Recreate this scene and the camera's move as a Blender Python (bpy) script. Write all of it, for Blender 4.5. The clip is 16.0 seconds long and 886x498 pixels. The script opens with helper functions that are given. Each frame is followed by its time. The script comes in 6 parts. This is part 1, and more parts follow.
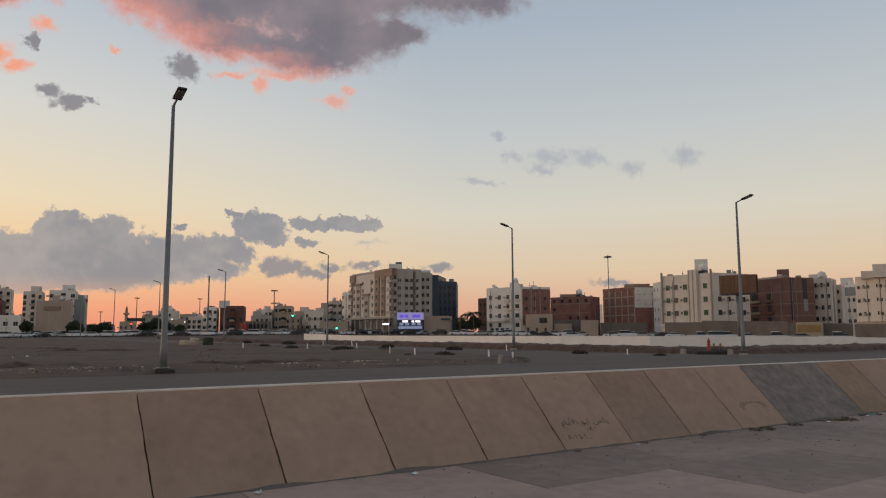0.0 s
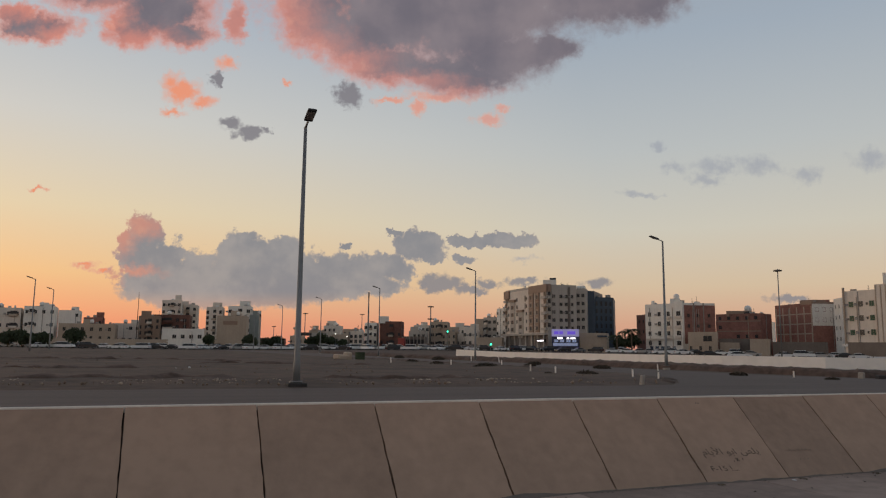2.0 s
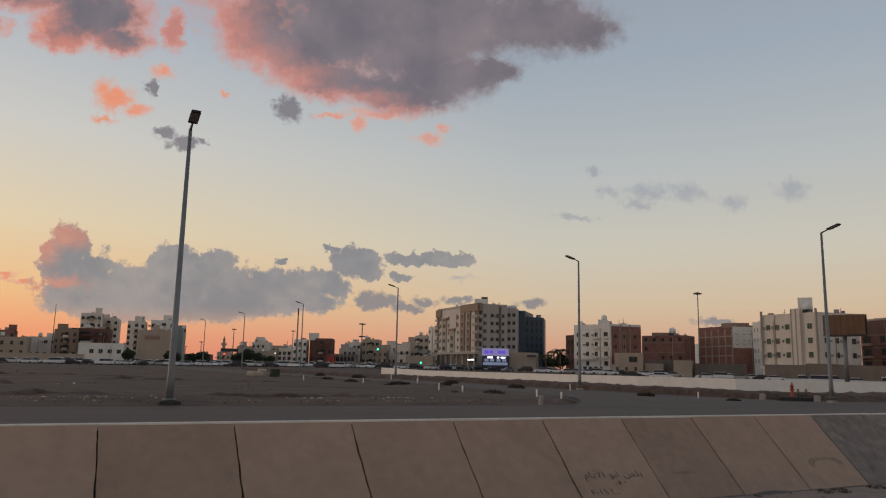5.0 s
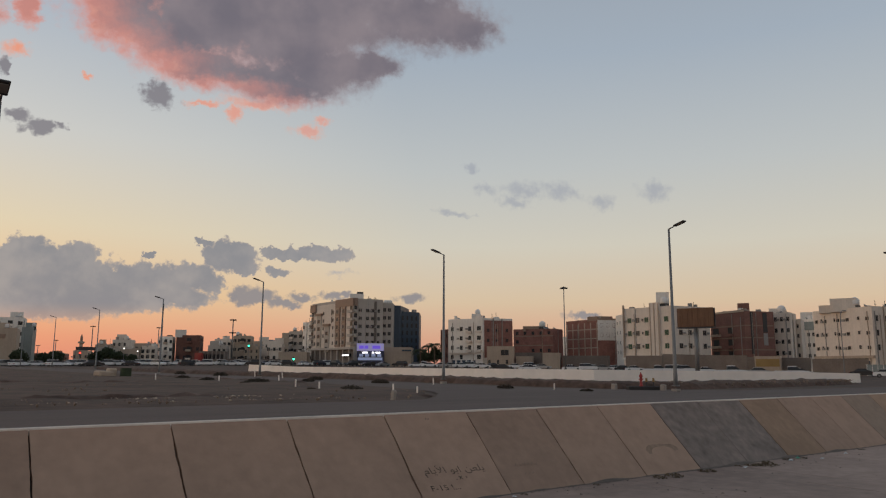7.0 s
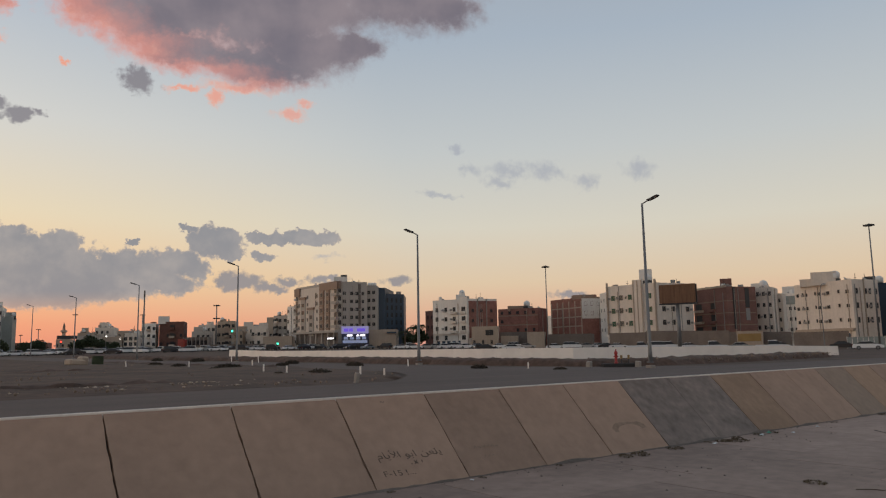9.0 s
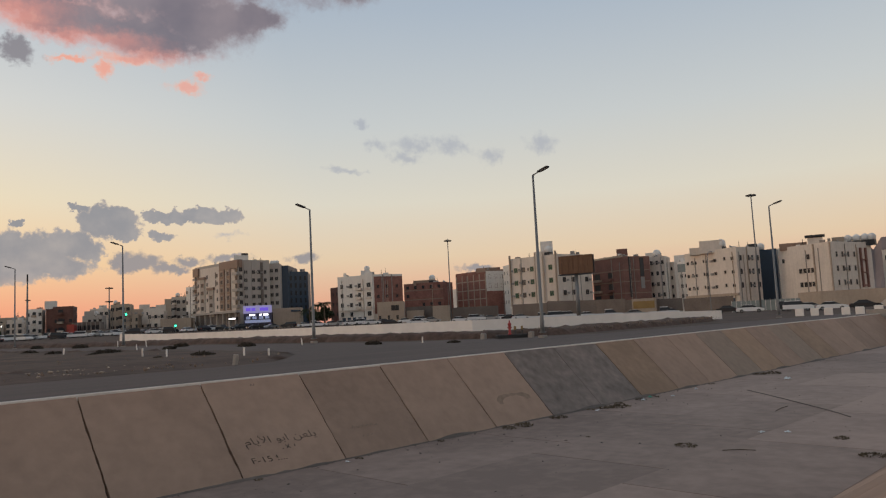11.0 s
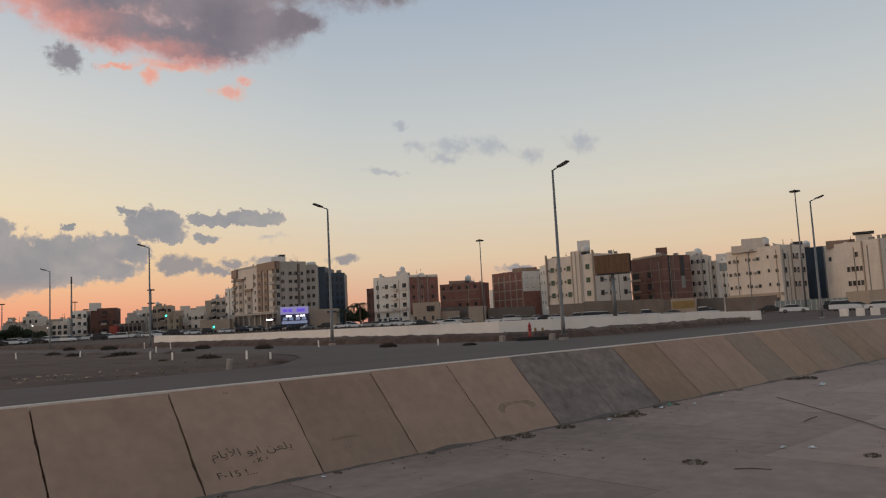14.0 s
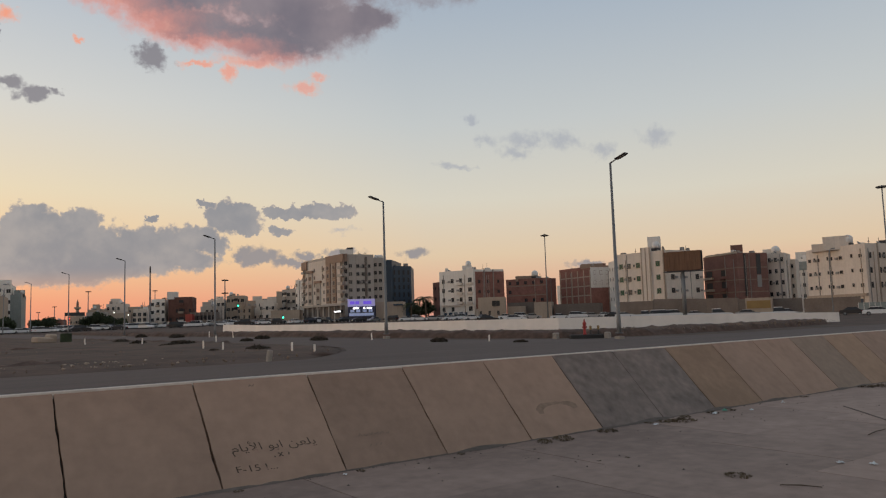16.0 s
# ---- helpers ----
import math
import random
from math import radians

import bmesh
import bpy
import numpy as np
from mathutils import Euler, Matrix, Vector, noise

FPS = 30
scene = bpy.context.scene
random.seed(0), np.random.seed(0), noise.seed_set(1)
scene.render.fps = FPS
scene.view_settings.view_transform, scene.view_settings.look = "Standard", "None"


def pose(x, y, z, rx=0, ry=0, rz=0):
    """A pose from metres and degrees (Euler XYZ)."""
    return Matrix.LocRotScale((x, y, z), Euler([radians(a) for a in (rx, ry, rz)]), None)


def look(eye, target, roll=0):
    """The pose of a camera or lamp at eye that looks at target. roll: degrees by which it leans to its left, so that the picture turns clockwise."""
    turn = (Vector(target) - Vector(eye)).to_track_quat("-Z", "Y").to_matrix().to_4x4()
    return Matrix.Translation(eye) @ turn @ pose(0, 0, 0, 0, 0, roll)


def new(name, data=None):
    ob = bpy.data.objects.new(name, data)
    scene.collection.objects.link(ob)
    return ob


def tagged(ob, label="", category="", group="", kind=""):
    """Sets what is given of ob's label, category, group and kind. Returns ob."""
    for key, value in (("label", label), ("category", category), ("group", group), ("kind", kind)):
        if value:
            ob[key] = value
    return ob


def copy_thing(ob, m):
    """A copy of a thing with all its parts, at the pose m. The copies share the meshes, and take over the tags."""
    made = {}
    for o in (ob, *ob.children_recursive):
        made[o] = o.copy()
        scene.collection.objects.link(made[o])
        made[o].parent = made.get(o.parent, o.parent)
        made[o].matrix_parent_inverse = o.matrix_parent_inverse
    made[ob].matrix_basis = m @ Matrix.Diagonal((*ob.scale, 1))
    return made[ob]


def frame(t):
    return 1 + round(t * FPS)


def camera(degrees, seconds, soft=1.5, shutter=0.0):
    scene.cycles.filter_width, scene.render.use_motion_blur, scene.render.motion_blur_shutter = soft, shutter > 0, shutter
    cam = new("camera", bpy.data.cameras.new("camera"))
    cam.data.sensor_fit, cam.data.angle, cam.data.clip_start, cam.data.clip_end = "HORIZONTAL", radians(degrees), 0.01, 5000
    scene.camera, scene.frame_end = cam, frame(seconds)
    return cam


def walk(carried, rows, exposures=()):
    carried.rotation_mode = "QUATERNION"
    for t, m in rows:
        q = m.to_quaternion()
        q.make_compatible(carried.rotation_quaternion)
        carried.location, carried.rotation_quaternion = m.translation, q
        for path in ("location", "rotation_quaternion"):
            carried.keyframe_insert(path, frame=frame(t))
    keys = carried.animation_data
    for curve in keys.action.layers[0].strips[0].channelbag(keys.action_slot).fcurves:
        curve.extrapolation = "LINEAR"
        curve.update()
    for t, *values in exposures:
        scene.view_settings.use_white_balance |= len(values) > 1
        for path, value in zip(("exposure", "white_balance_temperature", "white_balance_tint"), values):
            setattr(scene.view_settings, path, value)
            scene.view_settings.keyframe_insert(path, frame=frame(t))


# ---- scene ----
cam = camera(62.0, 16.0, soft=1.2)
PATH = [
    (0, (-0.505, -0.952, 1.338), (0.616, 0.688, 1.569), -0.2),
    (0.5, (-0.121, -0.929, 1.356), (0.909, 0.768, 1.604), -0.7),
    (1, (0.16, -0.92, 1.341), (1.129, 0.813, 1.577), -0.4),
    (1.5, (0.474, -0.889, 1.349), (1.374, 0.882, 1.58), -0.3),
    (2, (0.786, -0.772, 1.376), (1.533, 1.063, 1.649), 0.6),
    (2.5, (1.12, -0.813, 1.374), (1.881, 1.01, 1.687), 1.3),
    (3, (1.473, -0.702, 1.352), (2.308, 1.085, 1.686), 0.3),
    (5.5, (3.006, -0.561, 1.379), (3.923, 1.188, 1.7), 1.1),
    (6, (3.394, -0.53, 1.375), (4.358, 1.191, 1.702), 0.6),
    (6.5, (3.688, -0.482, 1.348), (4.763, 1.177, 1.651), 0.4),
    (7, (4.011, -0.391, 1.378), (5.187, 1.197, 1.693), 0.2),
    (7.5, (4.314, -0.334, 1.372), (5.482, 1.257, 1.694), 0.0),
    (8, (4.621, -0.299, 1.362), (5.797, 1.291, 1.66), -0.9),
    (8.5, (5.016, -0.223, 1.356), (6.195, 1.367, 1.641), -1.9),
    (9, (5.32, -0.233, 1.352), (6.529, 1.337, 1.617), -1.0),
    (9.5, (5.634, -0.21, 1.356), (6.941, 1.281, 1.619), -1.3),
    (12, (7.198, -0.166, 1.328), (8.608, 1.242, 1.505), -2.9),
    (12.5, (7.536, -0.151, 1.329), (8.932, 1.268, 1.523), -2.7),
    (13, (7.908, -0.121, 1.33), (9.242, 1.358, 1.521), -2.2),
    (13.5, (8.271, -0.057, 1.319), (9.614, 1.413, 1.501), -3.1),
    (14, (8.651, -0.021, 1.342), (9.974, 1.466, 1.539), -3.0),
    (14.5, (8.935, -0.046, 1.323), (10.22, 1.473, 1.525), -2.4),
    (15, (9.268, -0.067, 1.333), (10.541, 1.462, 1.543), -2.6),
    (15.5, (9.59, -0.074, 1.334), (10.816, 1.493, 1.537), -2.0),
    (16, (9.891, -0.067, 1.334), (11.068, 1.539, 1.524), -1.8),
]
walk(cam, [(t, look(eye, target, roll)) for t, eye, target, roll in PATH],
     exposures=[(0, 0.0), (1, -0.1), (2, -0.18), (3, -0.22), (5.5, -0.2), (6.5, -0.15), (7.5, -0.1), (8.5, -0.04), (9.5, 0.0), (12, 0.08), (14, 0.0), (16, 0.0)])

# ---- world: dusk sky with broken cloud ----
world = bpy.data.worlds.new("dusk_sky")
scene.world = world
world.use_nodes = True
WN, WL = world.node_tree.nodes, world.node_tree.links
WN.clear()


def wmath(op, a, b=None, c=None, clamp=False):
    n = WN.new("ShaderNodeMath")
    n.operation, n.use_clamp = op, clamp
    for i, v in enumerate((a, b, c)):
        if v is None:
            continue
        if isinstance(v, (int, float)):
            n.inputs[i].default_value = v
        else:
            WL.new(v, n.inputs[i])
    return n.outputs[0]


def wvec(op, a, b=None, c=None, out=0):
    n = WN.new("ShaderNodeVectorMath")
    n.operation = op
    for i, v in enumerate((a, b, c)):
        if v is None:
            continue
        if isinstance(v, (tuple, list, Vector)):
            n.inputs[i].default_value = v
        elif isinstance(v, (int, float)):
            n.inputs["Scale"].default_value = v
        else:
            WL.new(v, n.inputs[i])
    return n.outputs[out]


def wramp(fac, stops, ease="LINEAR"):
    n = WN.new("ShaderNodeValToRGB")
    n.color_ramp.interpolation = ease
    els = n.color_ramp.elements
    while len(els) < len(stops):
        els.new(0.5)
    for e, (p, c) in zip(els, stops):
        e.position, e.color = p, (*c, 1)
    WL.new(fac, n.inputs[0])
    return n.outputs[0]


def wmix(fac, a, b, blend="MIX"):
    n = WN.new("ShaderNodeMix")
    n.data_type, n.blend_type = "RGBA", blend
    for i, v in ((0, fac), (6, a), (7, b)):
        if isinstance(v, (int, float)):
            n.inputs[i].default_value = v
        elif isinstance(v, tuple):
            n.inputs[i].default_value = (*v, 1)
        else:
            WL.new(v, n.inputs[i])
    return n.outputs[2]


def srgb(r, g, b):
    """A colour as the eye names it (0 to 255), in linear values."""
    return tuple((v / 255 / 12.92) if v < 10 else ((v / 255 + 0.055) / 1.055) ** 2.4 for v in (r, g, b))


way = WN.new("ShaderNodeTexCoord").outputs["Generated"]
sep = WN.new("ShaderNodeSeparateXYZ")
WL.new(way, sep.inputs[0])
up = sep.outputs[2]
SUN_AZ = -22.0
glow_way = (math.sin(radians(SUN_AZ)), math.cos(radians(SUN_AZ)), 0.0)
toward = wvec("DOT_PRODUCT", way, glow_way, out=1)
# clear sky: away from the sunset (cool) and towards it (warm), both by height
height = wmath("MULTIPLY_ADD", up, 1.0, 0.0, clamp=True)
cool = wramp(height, [(0.0, srgb(213, 148, 130)), (0.035, srgb(219, 168, 142)), (0.085, srgb(219, 195, 166)), (0.16, srgb(212, 206, 191)),
                      (0.26, srgb(193, 197, 197)), (0.4, srgb(166, 178, 191)), (0.6, srgb(148, 156, 168)), (1.0, srgb(140, 146, 156))])
warm = wramp(height, [(0.0, srgb(232, 138, 114)), (0.035, srgb(240, 155, 120)), (0.09, srgb(243, 195, 141)), (0.17, srgb(234, 214, 178)),
                      (0.28, srgb(216, 213, 206)), (0.42, srgb(184, 193, 204)), (0.6, srgb(152, 160, 172)), (1.0, srgb(140, 146, 158))])
side = wmath("MULTIPLY_ADD", toward, 2.2, -1.18, clamp=True)
clear = wmix(side, cool, warm)
air = WN.new("ShaderNodeTexSky")
air.sky_type, air.sun_disc, air.sun_elevation, air.sun_rotation = "NISHITA", False, radians(1.0), radians(SUN_AZ)
clear = wmix(0.02, clear, air.outputs[0], "ADD")

# clouds lie in a chart round the middle of the view, 100 units to 4.3 degrees
F = Vector((0.747, 1.835, 0.273)).normalized()
RT = F.cross(Vector((0, 0, 1))).normalized()
UPV = RT.cross(F)
ahead = wmath("MAXIMUM", wvec("DOT_PRODUCT", way, tuple(F), out=1), 0.05)
cx = wmath("MULTIPLY_ADD", wmath("DIVIDE", wvec("DOT_PRODUCT", way, tuple(RT), out=1), ahead), 13.05, 7.84)
cy = wmath("MULTIPLY_ADD", wmath("DIVIDE", wvec("DOT_PRODUCT", way, tuple(UPV), out=1), ahead), -13.05, 4.41)
comb = WN.new("ShaderNodeCombineXYZ")
WL.new(cx, comb.inputs[0])
WL.new(cy, comb.inputs[1])
chart = comb.outputs[0]


def wnoise(vec, scale, detail, rough=0.55):
    n = WN.new("ShaderNodeTexNoise")
    n.inputs["Scale"].default_value, n.inputs["Detail"].default_value, n.inputs["Roughness"].default_value = scale, detail, rough
    WL.new(vec, n.inputs["Vector"])
    return n


swirl = wnoise(chart, 1.6, 4)
bent = wvec("MULTIPLY_ADD", wvec("SUBTRACT", swirl.outputs[1], (0.5, 0.5, 0.5)), (0.4, 0.26, 0), chart)
fine = wnoise(chart, 6.5, 4)
bent = wvec("MULTIPLY_ADD", wvec("SUBTRACT", fine.outputs[1], (0.5, 0.5, 0.5)), (0.3, 0.24, 0), bent)
finest = wnoise(chart, 15.0, 3)
bent = wvec("MULTIPLY_ADD", wvec("SUBTRACT", finest.outputs[1], (0.5, 0.5, 0.5)), (0.11, 0.1, 0), bent)
bent = wvec("MULTIPLY", bent, (1, 1, 0))


def cloud_field(blobs):
    total = None
    for x, y, rx, ry in blobs:
        v = wvec("MULTIPLY_ADD", bent, (100 / rx, 100 / ry, 0), (-x / rx, -y / ry, 0))
        d = wvec("LENGTH", v, out=1)
        total = d if total is None else wmath("SMOOTH_MIN", total, d, 0.12)
    return wmath("SUBTRACT", 1.0, total)


TOP = [(700, 25, 190, 95), (820, 45, 165, 95), (760, -50, 330, 130), (640, 60, 110, 72), (560, 25, 85, 78), (880, 104, 88, 56), (800, 132, 120, 40), (695, 118, 95, 38), (930, 90, 64, 46), (970, 82, 60, 30),
       (1040, -10, 160, 62), (1125, -4, 85, 44), (900, 15, 120, 70), (285, 22, 98, 60), (230, 55, 58, 36), (322, 66, 58, 28), (180, -8, 110, 40), (60, 56, 80, 30), (22, 32, 46, 22), (415, 40, 22, 40)]
LOW = [(330, 500, 135, 50), (470, 492, 170, 60), (600, 490, 120, 46), (680, 474, 52, 32), (430, 445, 62, 34), (500, 448, 42, 27), (275, 478, 72, 54), (255, 415, 38, 34), (235, 445, 34, 36), (560, 508, 170, 30), (400, 528, 200, 24), (650, 508, 80, 22),
       (617, 436, 11, 9), (740, 435, 50, 31), (702, 413, 20, 8), (760, 455, 36, 13), (822, 460, 22, 10), (815, 428, 28, 9), (850, 424, 30, 12), (905, 424, 46, 16), (885, 420, 30, 15)]
PUFFS = [(785, 505, 42, 17), (830, 515, 34, 11), (865, 503, 28, 9), (935, 498, 42, 10), (1055, 500, 40, 11), (1400, 520, 50, 9), (760, 496, 22, 14), (442, 238, 32, 17), (468, 235, 15, 10), (400, 220, 28, 13), (610, 170, 40, 25), (384, 150, 14, 14)]
VEILS = [(1192, 290, 28, 15), (1270, 288, 56, 20), (1330, 288, 56, 24), (1250, 312, 44, 15), (1425, 303, 38, 22), (1538, 272, 46, 24), (1133, 341, 44, 7), (1162, 259, 15, 12), (930, 456, 26, 7)]
# small clouds that the low sun lights fully
ROSE = [(300, 150, 26, 20), (322, 166, 36, 25), (350, 186, 34, 13), (302, 203, 20, 9), (398, 118, 25, 17), (862, 210, 32, 13), (886, 194, 18, 9), (738, 194, 16, 13), (775, 172, 75, 13), (497, 151, 8, 6), (66, 338, 17, 5), (150, 474, 30, 7), (182, 484, 24, 5), (690, 180, 30, 6)]
# where the last light reddens the large clouds from below
TINT = [(40, 22, 70, 20), (110, 72, 50, 20), (60, 88, 80, 16), (240, 84, 64, 26), (322, 95, 56, 15), (192, 50, 30, 42), (385, 30, 22, 44), (415, 42, 44, 62), (460, 72, 32, 22), (498, 40, 52, 74), (540, 98, 66, 38), (610, 116, 64, 24), (700, 146, 90, 14), (790, 166, 90, 14),
        (244, 400, 40, 18), (216, 428, 22, 26), (235, 486, 40, 8), (202, 494, 18, 14)]
lumps = wmath("SUBTRACT", wnoise(chart, 2.3, 7, 0.62).outputs[0], 0.5)
tufts = wmath("SUBTRACT", wnoise(chart, 4.6, 6, 0.56).outputs[0], 0.5)
grey_f = cloud_field(TOP)
low_f = cloud_field(LOW)
puff_f = cloud_field(PUFFS)
veil_f = cloud_field(VEILS)
rose_f = cloud_field(ROSE)
tint_f = cloud_field(TINT)


def billow(scale, seed):
    n = WN.new("ShaderNodeTexVoronoi")
    n.feature = "SMOOTH_F1"
    n.inputs["Scale"].default_value, n.inputs["Smoothness"].default_value = scale, 0.25
    WL.new(wvec("ADD", bent, (seed, seed * 1.7, 0.0)), n.inputs["Vector"])
    return wmath("SUBTRACT", 0.42, n.outputs[0])


heaps = wmath("MULTIPLY_ADD", billow(7.5, 3.0), 0.5, billow(3.4, 0.0))


def soft_step(value, lo, hi):
    n = WN.new("ShaderNodeMapRange")
    n.interpolation_type = "SMOOTHSTEP"
    n.inputs["From Min"].default_value, n.inputs["From Max"].default_value = lo, hi
    WL.new(value, n.inputs["Value"])
    return n.outputs[0]


grey_n = wmath("MULTIPLY_ADD", heaps, 0.14, wmath("MULTIPLY_ADD", tufts, 0.36, wmath("MULTIPLY_ADD", lumps, 0.55, grey_f)))
# the heaped tops are ragged, the bases nearly level
ragged = wmath("MULTIPLY_ADD", soft_step(cy, 4.95, 5.35), -0.8, 1.0)
low_n = wmath("ADD", 0.04, wmath("MULTIPLY_ADD", ragged, wmath("MULTIPLY_ADD", heaps, 0.3, wmath("MULTIPLY_ADD", tufts, 0.85, wmath("MULTIPLY", lumps, 0.42))), low_f))
puff_n = wmath("MULTIPLY_ADD", heaps, 0.45, wmath("MULTIPLY_ADD", tufts, 0.8, wmath("MULTIPLY_ADD", lumps, 0.7, puff_f)))
veil_n = wmath("MULTIPLY_ADD", tufts, 1.1, wmath("MULTIPLY_ADD", lumps, 0.9, veil_f))
rose_n = wmath("MULTIPLY_ADD", heaps, 0.4, wmath("MULTIPLY_ADD", tufts, 0.7, wmath("MULTIPLY_ADD", lumps, 0.6, rose_f)))
front = wmath("GREATER_THAN", wvec("DOT_PRODUCT", way, tuple(F), out=1), 0.15)
grey_a = soft_step(grey_n, -0.28, 0.4)
low_a = wmath("MULTIPLY", soft_step(low_n, -0.03, 0.17), wmath("MULTIPLY_ADD", soft_step(cy, 5.15, 5.6), -0.35, 0.93))
puff_a = wmath("MULTIPLY", soft_step(puff_n, -0.12, 0.5), 0.9)
veil_a = wmath("MULTIPLY", soft_step(veil_n, -0.1, 1.0), 0.6)
rose_a = soft_step(rose_n, -0.25, 0.65)
shade = wnoise(chart, 0.9, 4, 0.5).outputs[0]
high = wmath("MULTIPLY_ADD", up, 2.6, 0.0, clamp=True)
shade = soft_step(shade, 0.3, 0.72)
grey_c = wmix(shade, wmix(high, srgb(140, 142, 149), srgb(119, 114, 124)), wmix(high, srgb(162, 158, 158), srgb(144, 134, 140)))
rim = wmath("SUBTRACT", 1.0, soft_step(grey_n, 0.04, 0.52))
westward = wmath("SUBTRACT", 1.0, soft_step(cx, 5.5, 10.0))
grey_c = wmix(wmath("MULTIPLY", rim, wmath("MULTIPLY_ADD", westward, 0.5, 0.25)), grey_c, wmix(westward, srgb(186, 178, 182), srgb(242, 158, 138)))
ember_c = wmix(soft_step(rose_n, 0.1, 0.9), srgb(236, 172, 150), wmix(side, srgb(228, 154, 140), srgb(254, 156, 110)))
rose_c = wmix(soft_step(heaps, -0.2, 0.5), wmix(side, srgb(208, 148, 142), srgb(230, 146, 128)), wmix(side, srgb(222, 162, 152), srgb(248, 164, 138)))
tint = wmath("MULTIPLY", soft_step(wmath("MULTIPLY_ADD", tufts, 0.6, wmath("MULTIPLY_ADD", lumps, 0.9, tint_f)), -1.0, 0.95), wmath("MULTIPLY_ADD", side, 0.35, 0.55, clamp=True))
sky = wmix(wmath("MULTIPLY", veil_a, front), clear, srgb(158, 163, 176))
sky = wmix(wmath("MULTIPLY", wmath("MULTIPLY", rose_a, front), wmath("MULTIPLY_ADD", side, 0.45, 0.6, clamp=True)), sky, ember_c)
sky = wmix(wmath("MULTIPLY", grey_a, front), sky, wmix(tint, grey_c, rose_c))
low_c = wmix(soft_step(wmath("MULTIPLY_ADD", heaps, 0.3, wmath("MULTIPLY_ADD", tufts, 0.8, shade)), 0.0, 1.1), srgb(139, 141, 148), srgb(164, 160, 160))
low_c = wmix(wmath("SUBTRACT", 1.0, soft_step(low_n, 0.02, 0.3)), low_c, srgb(176, 166, 160))
sky = wmix(wmath("MULTIPLY", low_a, front), sky, wmix(wmath("MULTIPLY", tint, 0.85), low_c, wmix(soft_step(heaps, -0.2, 0.5), srgb(226, 146, 124), srgb(248, 172, 138))))
sky = wmix(wmath("MULTIPLY", puff_a, front), sky, wmix(high, srgb(148, 146, 150), srgb(130, 126, 133)))
bg = WN.new("ShaderNodeBackground")
WL.new(sky, bg.inputs[0])
bg.inputs[1].default_value = 1.0
wout = WN.new("ShaderNodeOutputWorld")
WL.new(bg.outputs[0], wout.inputs[0])

sun = new("sun", bpy.data.lights.new("sun", "SUN"))
sun.data.energy, sun.data.angle, sun.data.color = 0.5, radians(12), (1.0, 0.72, 0.5)
sun.matrix_world = look((0, 0, 50), Vector((0, 0, 50)) - Vector((math.sin(radians(SUN_AZ - 25)), math.cos(radians(SUN_AZ - 25)), 0.10)))
tagged(sun, "last warm light from the setting sun", "sun")


# ---- materials ----
def mat(name, color, rough=0.85, metal=0.0, spread=0.16, grain=9.0, stain=0.5, bump=0.25, vary=0.0, glow=0.0, streak=0.0, run=(2.6, 2.6, 0.16)):
    m = bpy.data.materials.new(name)
    m.use_nodes = True
    nt = m.node_tree
    p = nt.nodes["Principled BSDF"]
    p.inputs["Roughness"].default_value, p.inputs["Metallic"].default_value = rough, metal
    if glow:
        p.inputs["Base Color"].default_value = (*color, 1)
        p.inputs["Emission Color"].default_value, p.inputs["Emission Strength"].default_value = (*color, 1), glow
        return m
    pos = nt.nodes.new("ShaderNodeNewGeometry").outputs["Position"]

    def noise_at(scale, detail, squash=(1, 1, 1)):
        n = nt.nodes.new("ShaderNodeTexNoise")
        n.inputs["Scale"].default_value, n.inputs["Detail"].default_value = scale, detail
        v = nt.nodes.new("ShaderNodeVectorMath")
        v.operation = "MULTIPLY"
        v.inputs[1].default_value = squash
        nt.links.new(pos, v.inputs[0])
        nt.links.new(v.outputs[0], n.inputs["Vector"])
        return n.outputs[0]

    def math_of(op, a, b):
        n = nt.nodes.new("ShaderNodeMath")
        n.operation = op
        for i, v in enumerate((a, b)):
            if isinstance(v, (int, float)):
                n.inputs[i].default_value = v
            else:
                nt.links.new(v, n.inputs[i])
        return n.outputs[0]

    small, large = noise_at(grain, 5), noise_at(stain, 4)
    f = math_of("ADD", math_of("MULTIPLY", small, 0.45), math_of("MULTIPLY", large, 0.55))
    if streak:
        f = math_of("ADD", math_of("MULTIPLY", f, 1 - streak), math_of("MULTIPLY", noise_at(1.0, 4, run), streak))
    if vary:
        info = nt.nodes.new("ShaderNodeObjectInfo")
        f = math_of("ADD", f, math_of("MULTIPLY", math_of("SUBTRACT", info.outputs["Random"], 0.5), vary))
    r = nt.nodes.new("ShaderNodeMapRange")
    r.inputs["From Min"].default_value, r.inputs["From Max"].default_value = 0.3, 0.7
    nt.links.new(f, r.inputs["Value"])
    mix = nt.nodes.new("ShaderNodeMix")
    mix.data_type = "RGBA"
    mix.inputs[6].default_value = (*(c * (1 - spread) for c in color), 1)
    mix.inputs[7].default_value = (*(min(1, c * (1 + spread)) for c in color), 1)
    nt.links.new(r.outputs[0], mix.inputs[0])
    nt.links.new(mix.outputs[2], p.inputs["Base Color"])
    if bump:
        b = nt.nodes.new("ShaderNodeBump")
        b.inputs["Strength"].default_value, b.inputs["Distance"].default_value = bump, 0.03
        nt.links.new(small, b.inputs["Height"])
        nt.links.new(b.outputs[0], p.inputs["Normal"])
    return m


